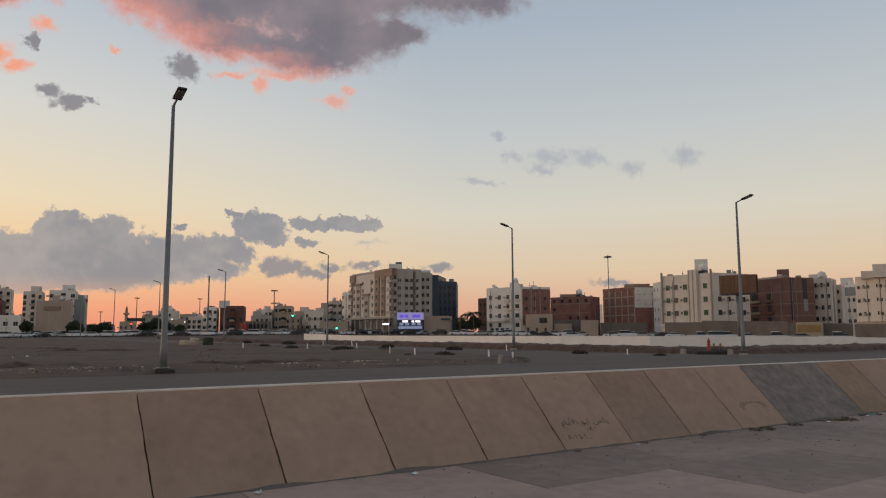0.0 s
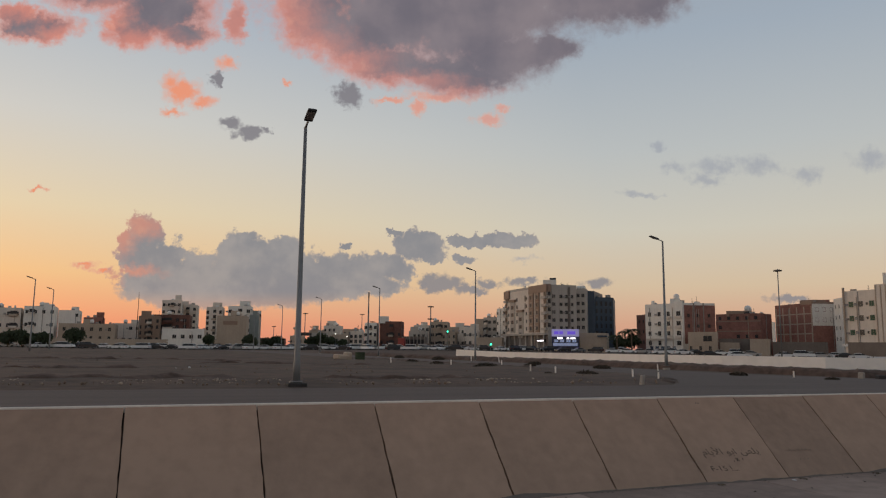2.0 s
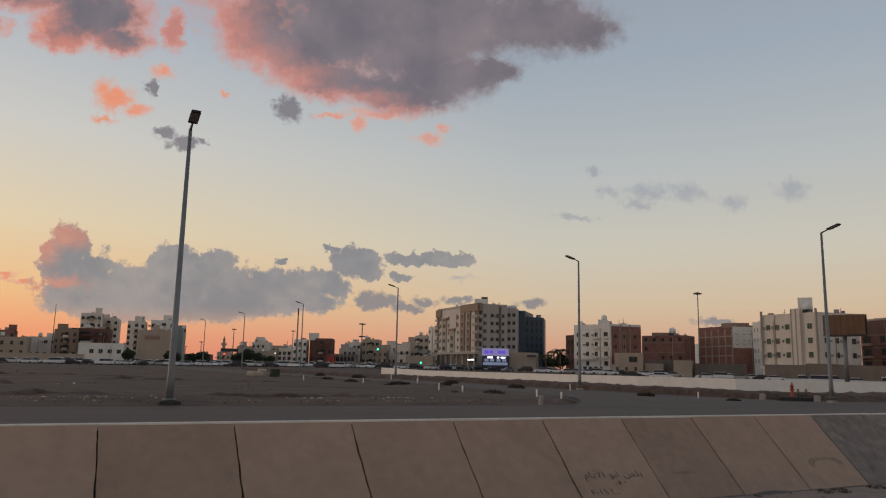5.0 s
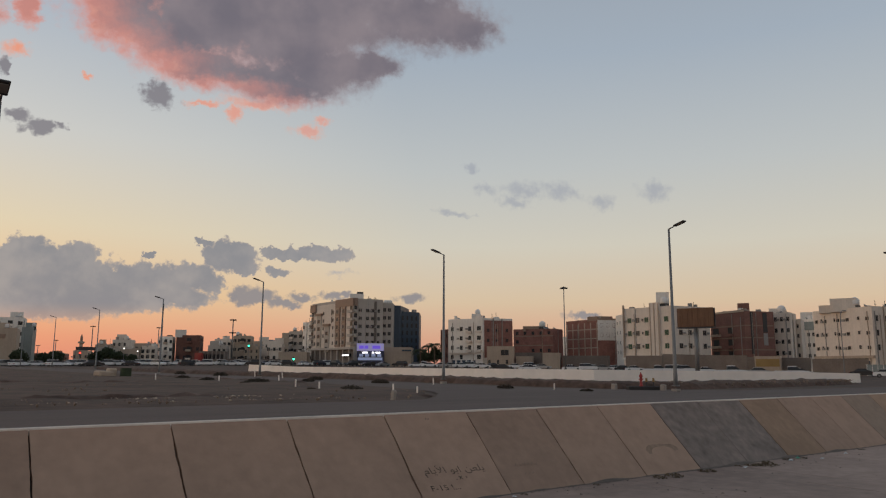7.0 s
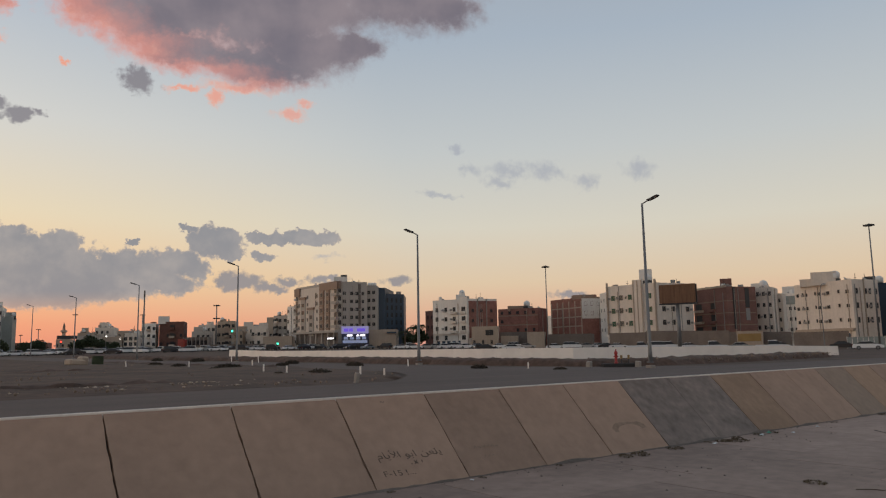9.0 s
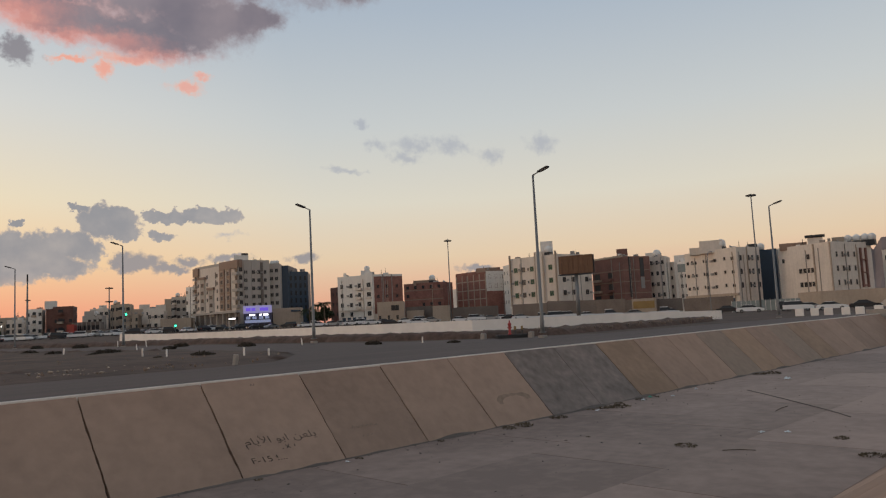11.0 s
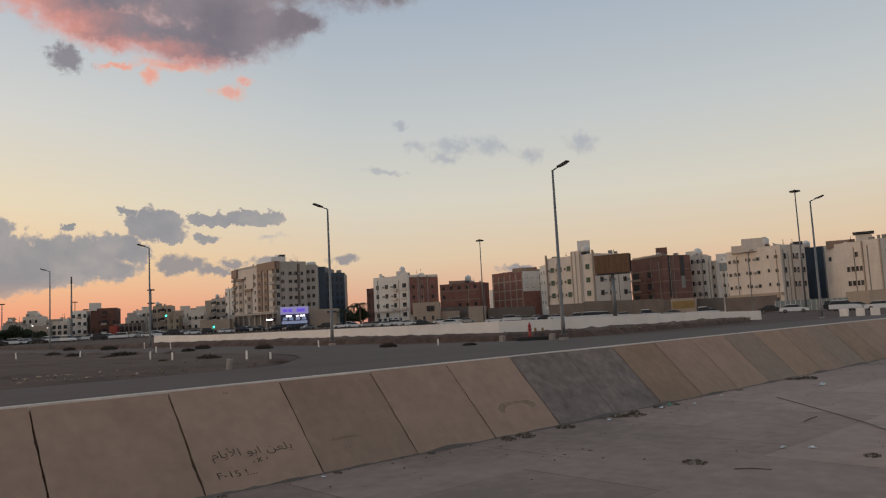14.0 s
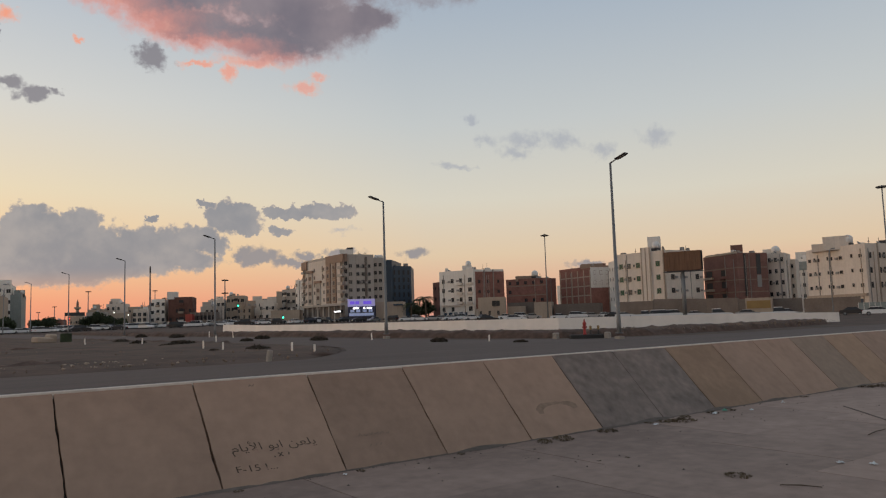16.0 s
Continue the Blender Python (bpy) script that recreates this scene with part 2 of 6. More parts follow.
def glass(name, color, rough=0.12):
    m = bpy.data.materials.new(name)
    m.use_nodes = True
    p = m.node_tree.nodes["Principled BSDF"]
    p.inputs["Base Color"].default_value, p.inputs["Roughness"].default_value = (*color, 1), rough
    p.inputs["Specular IOR Level"].default_value = 0.35
    return m


M = dict(
    dirt=mat("dirt", (0.07, 0.042, 0.031), 0.95, spread=0.62, grain=1.5, stain=0.28, bump=1.0),
    berm=mat("berm_soil", (0.088, 0.055, 0.041), 0.95, spread=0.6, grain=3.0, stain=1.1, bump=1.5),
    asphalt=mat("asphalt", (0.078, 0.055, 0.048), 0.8, spread=0.3, grain=7, stain=0.2, bump=0.4, streak=0.55, run=(0.06, 1.3, 1.0)),
    slab=mat("tan_concrete_slab", (0.31, 0.208, 0.151), 0.85, spread=0.22, grain=3.5, stain=0.55, bump=0.3, vary=0.4, streak=0.3),
    slab_warm=mat("ochre_concrete_slab", (0.325, 0.214, 0.142), 0.85, spread=0.22, grain=3.5, stain=0.6, bump=0.3, vary=0.3, streak=0.2),
    slab_dull=mat("dull_concrete_slab", (0.275, 0.2, 0.148), 0.85, spread=0.22, grain=3.5, stain=0.6, bump=0.3, vary=0.3, streak=0.2),
    slab_grey=mat("grey_concrete_slab", (0.2, 0.16, 0.138), 0.85, spread=0.42, grain=3.2, stain=0.8, bump=0.3, streak=0.12),
    floor=mat("channel_floor_concrete", (0.305, 0.22, 0.178), 0.8, spread=0.3, grain=2.5, stain=0.22, bump=0.3, vary=0.5),
    silt=mat("dark_silt", (0.13, 0.105, 0.088), 0.9, spread=0.35, grain=6, stain=0.6, bump=0.5),
    joint=mat("joint_tar_and_shadow_line", (0.06, 0.046, 0.038), 0.9, spread=0.4, grain=10),
    coping=mat("pale_coping", (0.62, 0.56, 0.5), 0.8, spread=0.18, grain=6, stain=0.7),
    white=mat("white_paint", (0.86, 0.79, 0.72), 0.75, spread=0.1, grain=1.2, stain=0.25, streak=0.1),
    steel=mat("galvanised_steel", (0.2, 0.205, 0.21), 0.55, metal=0.4, spread=0.12, grain=6, stain=1.0, bump=0.05),
    dark=mat("dark_metal", (0.035, 0.035, 0.038), 0.5, spread=0.2),
    concrete=mat("grey_concrete", (0.3, 0.27, 0.24), 0.9, spread=0.2, grain=6, stain=0.8),
    block_black=mat("black_painted_concrete", (0.03, 0.027, 0.026), 0.8, spread=0.3),
    red=mat("red_paint", (0.33, 0.03, 0.025), 0.45, spread=0.2),
    yellow=mat("yellow_paint", (0.3, 0.19, 0.065), 0.5, spread=0.2),
    cream=mat("cream_render", (0.68, 0.6, 0.52), 0.85, spread=0.17, grain=2, stain=0.22, streak=0.35),
    pale=mat("pale_render", (0.76, 0.715, 0.655), 0.85, spread=0.15, grain=2, stain=0.22, streak=0.35),
    tan=mat("tan_render", (0.42, 0.335, 0.26), 0.85, spread=0.17, grain=2, stain=0.22, streak=0.3),
    greige=mat("greige_cladding", (0.43, 0.385, 0.34), 0.75, spread=0.1, grain=2, stain=0.15, streak=0.3),
    bronze=mat("brown_cladding", (0.28, 0.19, 0.14), 0.7, spread=0.14, grain=2, stain=0.2),
    brick=mat("red_block_masonry", (0.265, 0.122, 0.096), 0.9, spread=0.35, grain=1.6, stain=0.35),
    brick_dark=mat("dark_red_masonry", (0.15, 0.072, 0.056), 0.9, spread=0.35, grain=1.6, stain=0.35),
    brick_brown=mat("brown_brick", (0.225, 0.115, 0.092), 0.9, spread=0.3, grain=3, stain=0.3),
    slate=mat("blue_grey_cladding", (0.034, 0.058, 0.09), 0.5, spread=0.2, grain=1, stain=0.2, bump=0.05),
    grey_wall=mat("grey_block_wall", (0.17, 0.14, 0.12), 0.9, spread=0.25, grain=3, stain=0.3),
    teal=mat("grey_green_hoarding", (0.23, 0.26, 0.25), 0.6, spread=0.15, grain=2),
    rust=mat("rusty_panel", (0.165, 0.088, 0.05), 0.8, spread=0.35, grain=2, stain=0.5, streak=0.6),
    pane=glass("dark_window_glass", (0.025, 0.026, 0.029), 0.3),
    frame=mat("window_frame", (0.3, 0.28, 0.26), 0.6, spread=0.1),
    greenpane=glass("green_tinted_glass", (0.03, 0.09, 0.06)),
    tank=mat("white_tank", (0.7, 0.68, 0.65), 0.5, spread=0.08),
    leaf=mat("foliage", (0.035, 0.05, 0.022), 0.8, spread=0.5, grain=5, stain=1.0),
    weed=mat("dry_weed", (0.13, 0.1, 0.065), 0.9, spread=0.5, grain=12),
    scrub=mat("dry_scrub", (0.05, 0.04, 0.028), 0.9, spread=0.5, grain=12),
    bark=mat("bark", (0.12, 0.085, 0.06), 0.9, spread=0.3, grain=12),
    car_white=mat("white_car_paint", (0.72, 0.72, 0.72), 0.3, spread=0.03, bump=0),
    car_silver=mat("silver_car_paint", (0.36, 0.37, 0.38), 0.3, metal=0.5, spread=0.05, bump=0),
    car_dark=mat("dark_car_paint", (0.03, 0.032, 0.036), 0.25, spread=0.1, bump=0),
    tyre=mat("tyre_rubber", (0.02, 0.02, 0.02), 0.9, spread=0.2),
    lamp_white=mat("headlamp", (1.0, 0.95, 0.85), glow=2.2),
    lamp_red=mat("red_lamp", (1.0, 0.08, 0.05), glow=1.8),
    lamp_green=mat("green_lamp", (0.05, 0.9, 0.5), glow=3.0),
    sign_violet=mat("pale_violet_lit_sign", (0.4, 0.37, 0.66), glow=0.34),
    sign_white=mat("white_lit_letters", (1.0, 0.98, 1.0), glow=2.0),
    shop_light=mat("lit_shop_front", (0.5, 0.58, 0.85), glow=0.14),
    sign_blue=mat("blue_panel", (0.04, 0.045, 0.1), 0.5, spread=0.2),
    sign_letters=mat("violet_lit_letters", (0.2, 0.12, 0.85), glow=0.5),
    ink=mat("black_marker_scrawl", (0.075, 0.055, 0.042), 0.9, spread=0.3),
    ink_old=mat("faded_scrawl", (0.22, 0.16, 0.12), 0.9, spread=0.2),
    rock=mat("distant_rock", (0.2, 0.16, 0.15), 0.95, spread=0.2, grain=0.02, stain=0.006, bump=0),
    rubble=mat("pale_brown_rubble", (0.2, 0.145, 0.11), 0.95, spread=0.4, grain=8, stain=2),
    litter=mat("plastic_litter", (0.7, 0.72, 0.72), 0.6, spread=0.2),
    litter_green=mat("green_litter", (0.12, 0.35, 0.25), 0.6, spread=0.2),
)


# ---- helpers for meshes ----
def link_mesh(name, bm, material, parent=None, label="", smooth=False):
    me = bpy.data.meshes.new(name)
    bm.to_mesh(me)
    bm.free()
    for m in (material if isinstance(material, (list, tuple)) else [material]):
        me.materials.append(m)
    if smooth:
        me.polygons.foreach_set("use_smooth", [True] * len(me.polygons))
    ob = new(name, me)
    ob.parent = parent
    if label:
        tagged(ob, label)
    return ob


def part(name, bm, material, parent, label="", smooth=False):
    return link_mesh(name, bm, material, parent, label, smooth)


def empty(name, x, y, z, label="", category="", group="", kind=""):
    ob = new(name)
    ob.matrix_basis = pose(x, y, z)
    return tagged(ob, label, category, group, kind)


def box(bm, x0, x1, y0, y1, z0, z1, bevel=0.0):
    vs = [bm.verts.new((x, y, z)) for z in (z0, z1) for x, y in ((x0, y0), (x1, y0), (x1, y1), (x0, y1))]
    fs = [bm.faces.new([vs[i] for i in q]) for q in ((3, 2, 1, 0), (4, 5, 6, 7), (0, 1, 5, 4), (1, 2, 6, 5), (2, 3, 7, 6), (3, 0, 4, 7))]
    if bevel:
        es = list({e for f in fs for e in f.edges})
        bmesh.ops.bevel(bm, geom=es, offset=bevel, segments=1, affect="EDGES")
    return bm


def boxes(*specs, bevel=0.0):
    bm = bmesh.new()
    for s in specs:
        box(bm, *s, bevel=bevel)
    return bm


def tube(bm, path, radii, sides=10, cap=True):
    rings = []
    for i, (p, r) in enumerate(zip(path, radii)):
        p = Vector(p)
        d = (Vector(path[min(i + 1, len(path) - 1)]) - Vector(path[max(i - 1, 0)])).normalized()
        q = d.to_track_quat("Z", "Y")
        rings.append([bm.verts.new(p + q @ Vector((r * math.cos(a), r * math.sin(a), 0))) for a in (2 * math.pi * k / sides for k in range(sides))])
    for a, b in zip(rings, rings[1:]):
        for k in range(sides):
            bm.faces.new((a[k], a[(k + 1) % sides], b[(k + 1) % sides], b[k]))
    if cap:
        bm.faces.new(rings[0][::-1])
        bm.faces.new(rings[-1])
    return bm


def sheet(xs, ys, zf):
    """A grid mesh over the stations xs and ys."""
    bm = bmesh.new()
    g = [[bm.verts.new((x, y, zf(x, y))) for x in xs] for y in ys]
    for a, b in zip(g, g[1:]):
        for i in range(len(xs) - 1):
            bm.faces.new((a[i], a[i + 1], b[i + 1], b[i]))
    return bm


def level(x, y):
    """Height of the plain, which falls slightly to the east and rises to the city, less so in the west."""
    s = max(0.0, min(1.0, (y - 18.1) / 5))
    s = s * s * (3 - 2 * s)
    k = max(0.0, min(1.0, (y - 90) / 80))
    w = max(0.0, min(1.0, (110 - x) / 110))
    f = max(0.0, min(1.0, (y - 40) / 190))
    dip = w * w * (3 - 2 * w) * (0.1 * s + 1.0 * f * f * (3 - 2 * f))
    return 0.45 * k * k * (3 - 2 * k) - dip + s * (0.13 - 0.004 * max(-300, min(x, 300))) + 0.007 * (max(-50, min(y, 400)) - 18.1)


def at(az, dist):
    """A place by its bearing in degrees from the channel's normal and its distance from the bank."""
    az += -0.6 if az < 11 else -1.14 + 0.0113 * (az - 15)
    return Vector((7.91 + dist * math.sin(radians(az)), -0.12 + dist * math.cos(radians(az)), 0))


# ---- ground, roads, channel ----
CREST_Y, TOE_Y, TOE_Z = 18.05, 15.9, -2.2
NEAR_TOE_Y, NEAR_CREST_Y = 4.75, 1.4
CHANNEL_END = 75.0


def ground_z(x, y):
    z = level(x, y)
    if NEAR_CREST_Y - 0.1 < y < CREST_Y + 0.1 and x < CHANNEL_END + 0.2:
        return -2.7
    if y <= NEAR_CREST_Y:
        return -0.2
    return z - 0.012 + (0.05 * noise.noise((x * 0.15, y * 0.15, 0)) if y > 40 else 0)


xs = [-4500, -2000, -900, -400, -200, -120] + [-90 + 4 * i for i in range(41)] + [CHANNEL_END + 0.1, CHANNEL_END + 0.4] + [74 + 6 * i for i in range(12)] + [160, 200, 260, 400, 800, 2000, 4500]
ys = [-4500, -1500, -400, -100, -30, -8, 0, NEAR_CREST_Y - 0.15, NEAR_CREST_Y - 0.05, 10, CREST_Y + 0.05, CREST_Y + 0.15, 20, 22, 24] + [26 + 3 * i for i in range(30)] + [125, 140, 160, 190, 230, 300, 400, 600, 1000, 2000, 4500]
tagged(link_mesh("ground", sheet(xs, ys, ground_z), M["dirt"]), "dry brown stony earth of an empty plain", "ground", kind="structure")


def road_edge(x):
    """Far edge of the road along the channel."""
    return 24.3 + 0.05 * max(0, x) * (1 if x < 45 else 45 / x)


def road_strip(y0, y1f, x_list, lift):
    bm = bmesh.new()
    prev = None
    for x in x_list:
        ya, yb = y0, y1f(x)
        row = [bm.verts.new((x, ya + (yb - ya) * k / 6, level(x, ya + (yb - ya) * k / 6) + lift)) for k in range(7)]
        if prev:
            for k in range(6):
                bm.faces.new((prev[k], row[k], row[k + 1], prev[k + 1]))
        prev = row
    return bm


tagged(link_mesh("road", road_strip(CREST_Y + 0.3, road_edge, list(range(-140, 171, 3)), 0.01), M["asphalt"]), "worn grey asphalt road beside the channel", "road", kind="structure")


def side_road():
    bm = bmesh.new()
    prev = None
    for i in range(80):
        y = 23.8 + i * 3.2
        flare = 9 * max(0, 1 - (y - 23.8) / 14) ** 2
        xb = 37.2 - 0.059 * (y - 44.8)
        xa, xb = xb - 9.0 - flare, xb + 1.5 * flare
        row = [bm.verts.new((xa + (xb - xa) * k / 4, y, level(xa + (xb - xa) * k / 4, y) + 0.016)) for k in range(5)]
        if prev:
            for k in range(4):
                bm.faces.new((prev[k], row[k], row[k + 1], prev[k + 1]))
        prev = row
    return bm


tagged(link_mesh("road_side", side_road(), M["asphalt"]), "dusty asphalt side road leading towards the city", "road", kind="structure")


def field_mesh():
    """The raised stony lot inside the road corner."""
    bm = bmesh.new()
    rows = []
    yy = [0.0, 0.25, 0.8, 1.6, 2.6, 4, 6] + [8 + 2.2 * i for i in range(40)] + [110, 130, 160]
    for d in yy:
        row = []
        for i in range(91):
            x = -90 + i * 1.33
            y = 24.6 + 0.012 * max(0, x) + d + 0.15 * noise.noise((x * 0.5, 3, d))
            lim = 27.9 - 0.059 * (y - 44.8) - 9 * max(0, 1 - (y - 23.8) / 14) ** 2
            xx = min(x, lim)
            rise = min(1, d / 4.0) * min(1, max(0, (lim - xx) / 0.8 + 0.02))
            z = level(xx, y) + rise * (0.13 + 0.10 * noise.noise((xx * 0.35, y * 0.35, 1)) + 0.05 * noise.noise((xx * 1.3, y * 1.3, 2)))
            row.append(bm.verts.new((xx, y, z)))
        rows.append(row)
    for a, b in zip(rows, rows[1:]):
        for i in range(90):
            bm.faces.new((a[i], a[i + 1], b[i + 1], b[i]))
    bmesh.ops.remove_doubles(bm, verts=bm.verts, dist=0.002)
    return bm


tagged(link_mesh("ground_lot", field_mesh(), M["dirt"], smooth=True), "bare stony brown building lot with scattered rubble", "ground", kind="structure")

# channel: backing below, slabs above
channel = tagged(link_mesh("channel", boxes((-95, CHANNEL_END, NEAR_TOE_Y - 0.4, TOE_Y + 0.4, -2.6, TOE_Z - 0.09)), M["silt"]), "wide concrete storm channel with sloping sides", "channel", kind="structure")
rise = Vector((0, CREST_Y - TOE_Y, -TOE_Z))
SLOPE = rise.length
slope_turn = math.degrees(math.atan2(-TOE_Z, CREST_Y - TOE_Y))


def slab_mesh(width, length, thick, seed, ragged=0.023):
    """One cast slab with slightly broken edges, its face at z 0, its foot at y 0."""
    rnd = random.Random(seed)
    bm = bmesh.new()
    n = 22
    drift = rnd.uniform(0, 99)

    def edge(k, side):
        return 0.011 + ragged * (1.25 - 0.5 * k / n) * max(0, 0.35 + noise.noise((k * 0.22, side, drift)) + 0.7 * noise.noise((k * 1.1, side, drift)))
    outline = [(edge(k, 0), length * k / n) for k in range(n + 1)]
    outline += [(width * k / 4, length) for k in (1, 2, 3)]
    outline += [(width - edge(k, 5), length * k / n) for k in range(n, -1, -1)]
    top = [bm.verts.new((x, y, 0)) for x, y in outline]
    low = [bm.verts.new((x, y, -thick)) for x, y in outline]
    bm.faces.new(top[::-1])
    for i in range(len(top)):
        j = (i + 1) % len(top)
        bm.faces.new((top[i], top[j], low[j], low[i]))
    bmesh.ops.recalc_face_normals(bm, faces=bm.faces)
    me = bpy.data.meshes.new("slab")
    bm.to_mesh(me)
    bm.free()
    return me


def put_slab(me, material, m, parent, name="slab", label=""):
    ob = new(name, me)
    if not me.materials:
        me.materials.append(material)
    ob.parent = parent
    ob.matrix_basis = m
    if label:
        tagged(ob, label)
    return ob


J0 = 15.553
tan_slabs = [slab_mesh(3.0, SLOPE, 0.14, s) for s in range(6)]
warm_slabs = [slab_mesh(3.0, SLOPE, 0.14, s + 30) for s in range(2)]
dull_slabs = [slab_mesh(3.0, SLOPE, 0.14, s + 34) for s in range(2)]
grey_slabs = [slab_mesh(3.0, SLOPE, 0.14, s + 20) for s in range(2)]
wall_far = tagged(link_mesh("channel_wall", boxes((-95, CHANNEL_END, 0, 0.35, -0.2, 0.05)), M["joint"]), "sloping channel side of tan concrete slabs", "channel wall", kind="structure")
# dark bed that shows in the joints
bm = bmesh.new()
v = [bm.verts.new(p) for p in ((-95, TOE_Y + 0.08, TOE_Z - 0.1), (CHANNEL_END, TOE_Y + 0.08, TOE_Z - 0.1), (CHANNEL_END, CREST_Y + 0.06, -0.1), (-95, CREST_Y + 0.06, -0.1))]
bm.faces.new(v)
wall_far.data = link_mesh("bed", bm, M["joint"]).data
bpy.data.objects.remove(bpy.data.objects["bed"])
for k in range(-36, 20):
    x = J0 + 3.0 * k
    if x + 3 > CHANNEL_END + 1.5:
        continue
    tilt = random.uniform(-0.12, 0.12)
    m = pose(x, TOE_Y, TOE_Z + random.uniform(-0.008, 0.008), slope_turn + tilt)
    if k in (4, 5):
        put_slab(grey_slabs[k - 4], M["slab_grey"], m, wall_far, label="grey repaired slab with dark stains")
    elif k in (6, 10, 13):
        put_slab(warm_slabs[k % 2], M["slab_warm"], m, wall_far)
    elif k in (9, 12):
        put_slab(dull_slabs[k % 2], M["slab_dull"], m, wall_far)
    else:
        put_slab(tan_slabs[k % 6], M["slab"], m, wall_far)
tagged(link_mesh("coping", boxes((-95, CHANNEL_END, CREST_Y - 0.01, CREST_Y + 0.22, -0.12, 0.035), bevel=0.012), M["coping"]), "pale concrete edge strip along the top of the slope", "coping", kind="structure")
# thin dark strip painted in for the shadow line behind the raised coping
tagged(link_mesh("asphalt_verge", boxes((-95, CHANNEL_END, CREST_Y + 0.22, CREST_Y + 0.36, -0.15, 0.012)), M["joint"]), "dark strip painted as the shadow line behind the coping", "road edge", kind="structure")

# floor slabs
floor_w = (TOE_Y - NEAR_TOE_Y) / 3
floor_slabs = [slab_mesh(6.0, floor_w, 0.1, 40 + s, 0.012) for s in range(4)]
for i in range(-16, 12):
    for j in range(3):
        put_slab(floor_slabs[(i * 3 + j) % 4], M["floor"], pose(6.0 * i - 2 + 1.7 * j - 2, NEAR_TOE_Y + 0.01 + j * floor_w, TOE_Z), channel, "floor_slab")

# near side of the channel
wall_near = tagged(link_mesh("channel_wall_near", boxes((-95, CHANNEL_END, -3.2, NEAR_CREST_Y, -0.5, -0.06)), M["slab"]), "paved bank above the near channel side", "bank", kind="structure")
near_turn = math.degrees(math.atan2(-TOE_Z, NEAR_TOE_Y - NEAR_CREST_Y))
near_slabs = [slab_mesh(3.0, math.hypot(TOE_Z, NEAR_TOE_Y - NEAR_CREST_Y), 0.14, 60 + s) for s in range(3)]
for k in range(-32, 19):
    x = J0 + 3.0 * k
    m = pose(x + 3.0, NEAR_TOE_Y, TOE_Z, near_turn, 0, 180)
    put_slab(near_slabs[(k + 3) % 3], M["slab"], m, wall_near)

# end of the channel below the crossing road
endw = tagged(link_mesh("headwall", boxes((CHANNEL_END - 0.3, CHANNEL_END + 0.3, NEAR_CREST_Y - 1, CREST_Y - 0.6, -2.7, 1.05), (CHANNEL_END - 0.3, CHANNEL_END + 0.3, CREST_Y - 0.6, CREST_Y + 1.0, -2.7, 0.4)), M["concrete"]), "grey concrete headwall closing the channel", "headwall", kind="structure")


# ---- street furniture ----
def street_lamp_parts(root, h=9.7, footing=False):
    if footing:
        part("base", boxes((-0.33, 0.33, -0.33, 0.33, -0.3, 0.2), bevel=0.03), M["block_black"], root, "black painted concrete footing")
    else:
        part("base", boxes((-0.2, 0.2, -0.2, 0.2, -0.3, 0.06), bevel=0.02), M["concrete"], root, "grey concrete footing")
    bm = bmesh.new()
    tube(bm, [(0, 0, 0.2), (0, 0, 0.9), (0, 0, 1.0), (0, 0, h)], [0.13, 0.125, 0.11, 0.06], 12)
    tube(bm, [(0, 0, 0.22), (0, 0, 0.27)], [0.22, 0.22], 12)
    part("pole", bm, M["steel"], root, smooth=True)
    bm = bmesh.new()
    tube(bm, [(0, 0, h - 0.08), (0, -0.06, h), (0, -0.5, h + 0.12)], [0.055, 0.045, 0.035], 8)
    part("arm", bm, M["steel"], root)
    bm = boxes((-0.16, 0.16, -1.2, -0.42, -0.04, 0.045), bevel=0.025)
    bmesh.ops.rotate(bm, verts=bm.verts, cent=(0, -0.45, 0), matrix=Matrix.Rotation(radians(-15), 3, "X"))
    bmesh.ops.translate(bm, verts=bm.verts, vec=(0, 0, h + 0.12))
    head = part("lamp_head", bm, M["dark"], root, "dark flat lamp head, unlit")
    bm = boxes((-0.12, 0.12, -1.1, -0.6, -0.065, -0.052))
    bmesh.ops.rotate(bm, verts=bm.verts, cent=(0, -0.45, 0), matrix=Matrix.Rotation(radians(-15), 3, "X"))
    bmesh.ops.translate(bm, verts=bm.verts, vec=(0, 0, h + 0.12))
    part("lens", bm, M["frame"], head)


def lamp_place(x, y, turn):
    dip = 0.007 * (y - 18.1) + 0.3 - level(x, y)
    return pose(x, y, level(x, y), 0, 0, turn) @ Matrix.Diagonal((1, 1, 1 + max(0, dip) / 9.8, 1))


lamp = empty("street_lamp", 0, 0, 0, "tall grey steel street lamp beside the road", "street lamp", "street lamps beside the roads")
street_lamp_parts(lamp)
lamp.matrix_basis = pose(41.55, 27.07, 0.06)
copy_thing(lamp, lamp_place(82.0, 28.95, 0) @ Matrix.Scale(1.1, 4))
near_lamp = empty("street_lamp", 5.97, 25.5, 0.0, "tall grey steel street lamp on a black footing", "street lamp", "street lamps beside the roads")
street_lamp_parts(near_lamp, 9.48, True)
side_lamp = copy_thing(lamp, pose(37.58, 44.82, 0.2, 0, 0, -90))
tagged(side_lamp, "tall grey steel street lamp standing along the side road")
for x, y in ((35.77, 75.24), (34.0, 106), (32.2, 137), (30.4, 168), (28.6, 199)):
    copy_thing(side_lamp, lamp_place(x, y, -90))


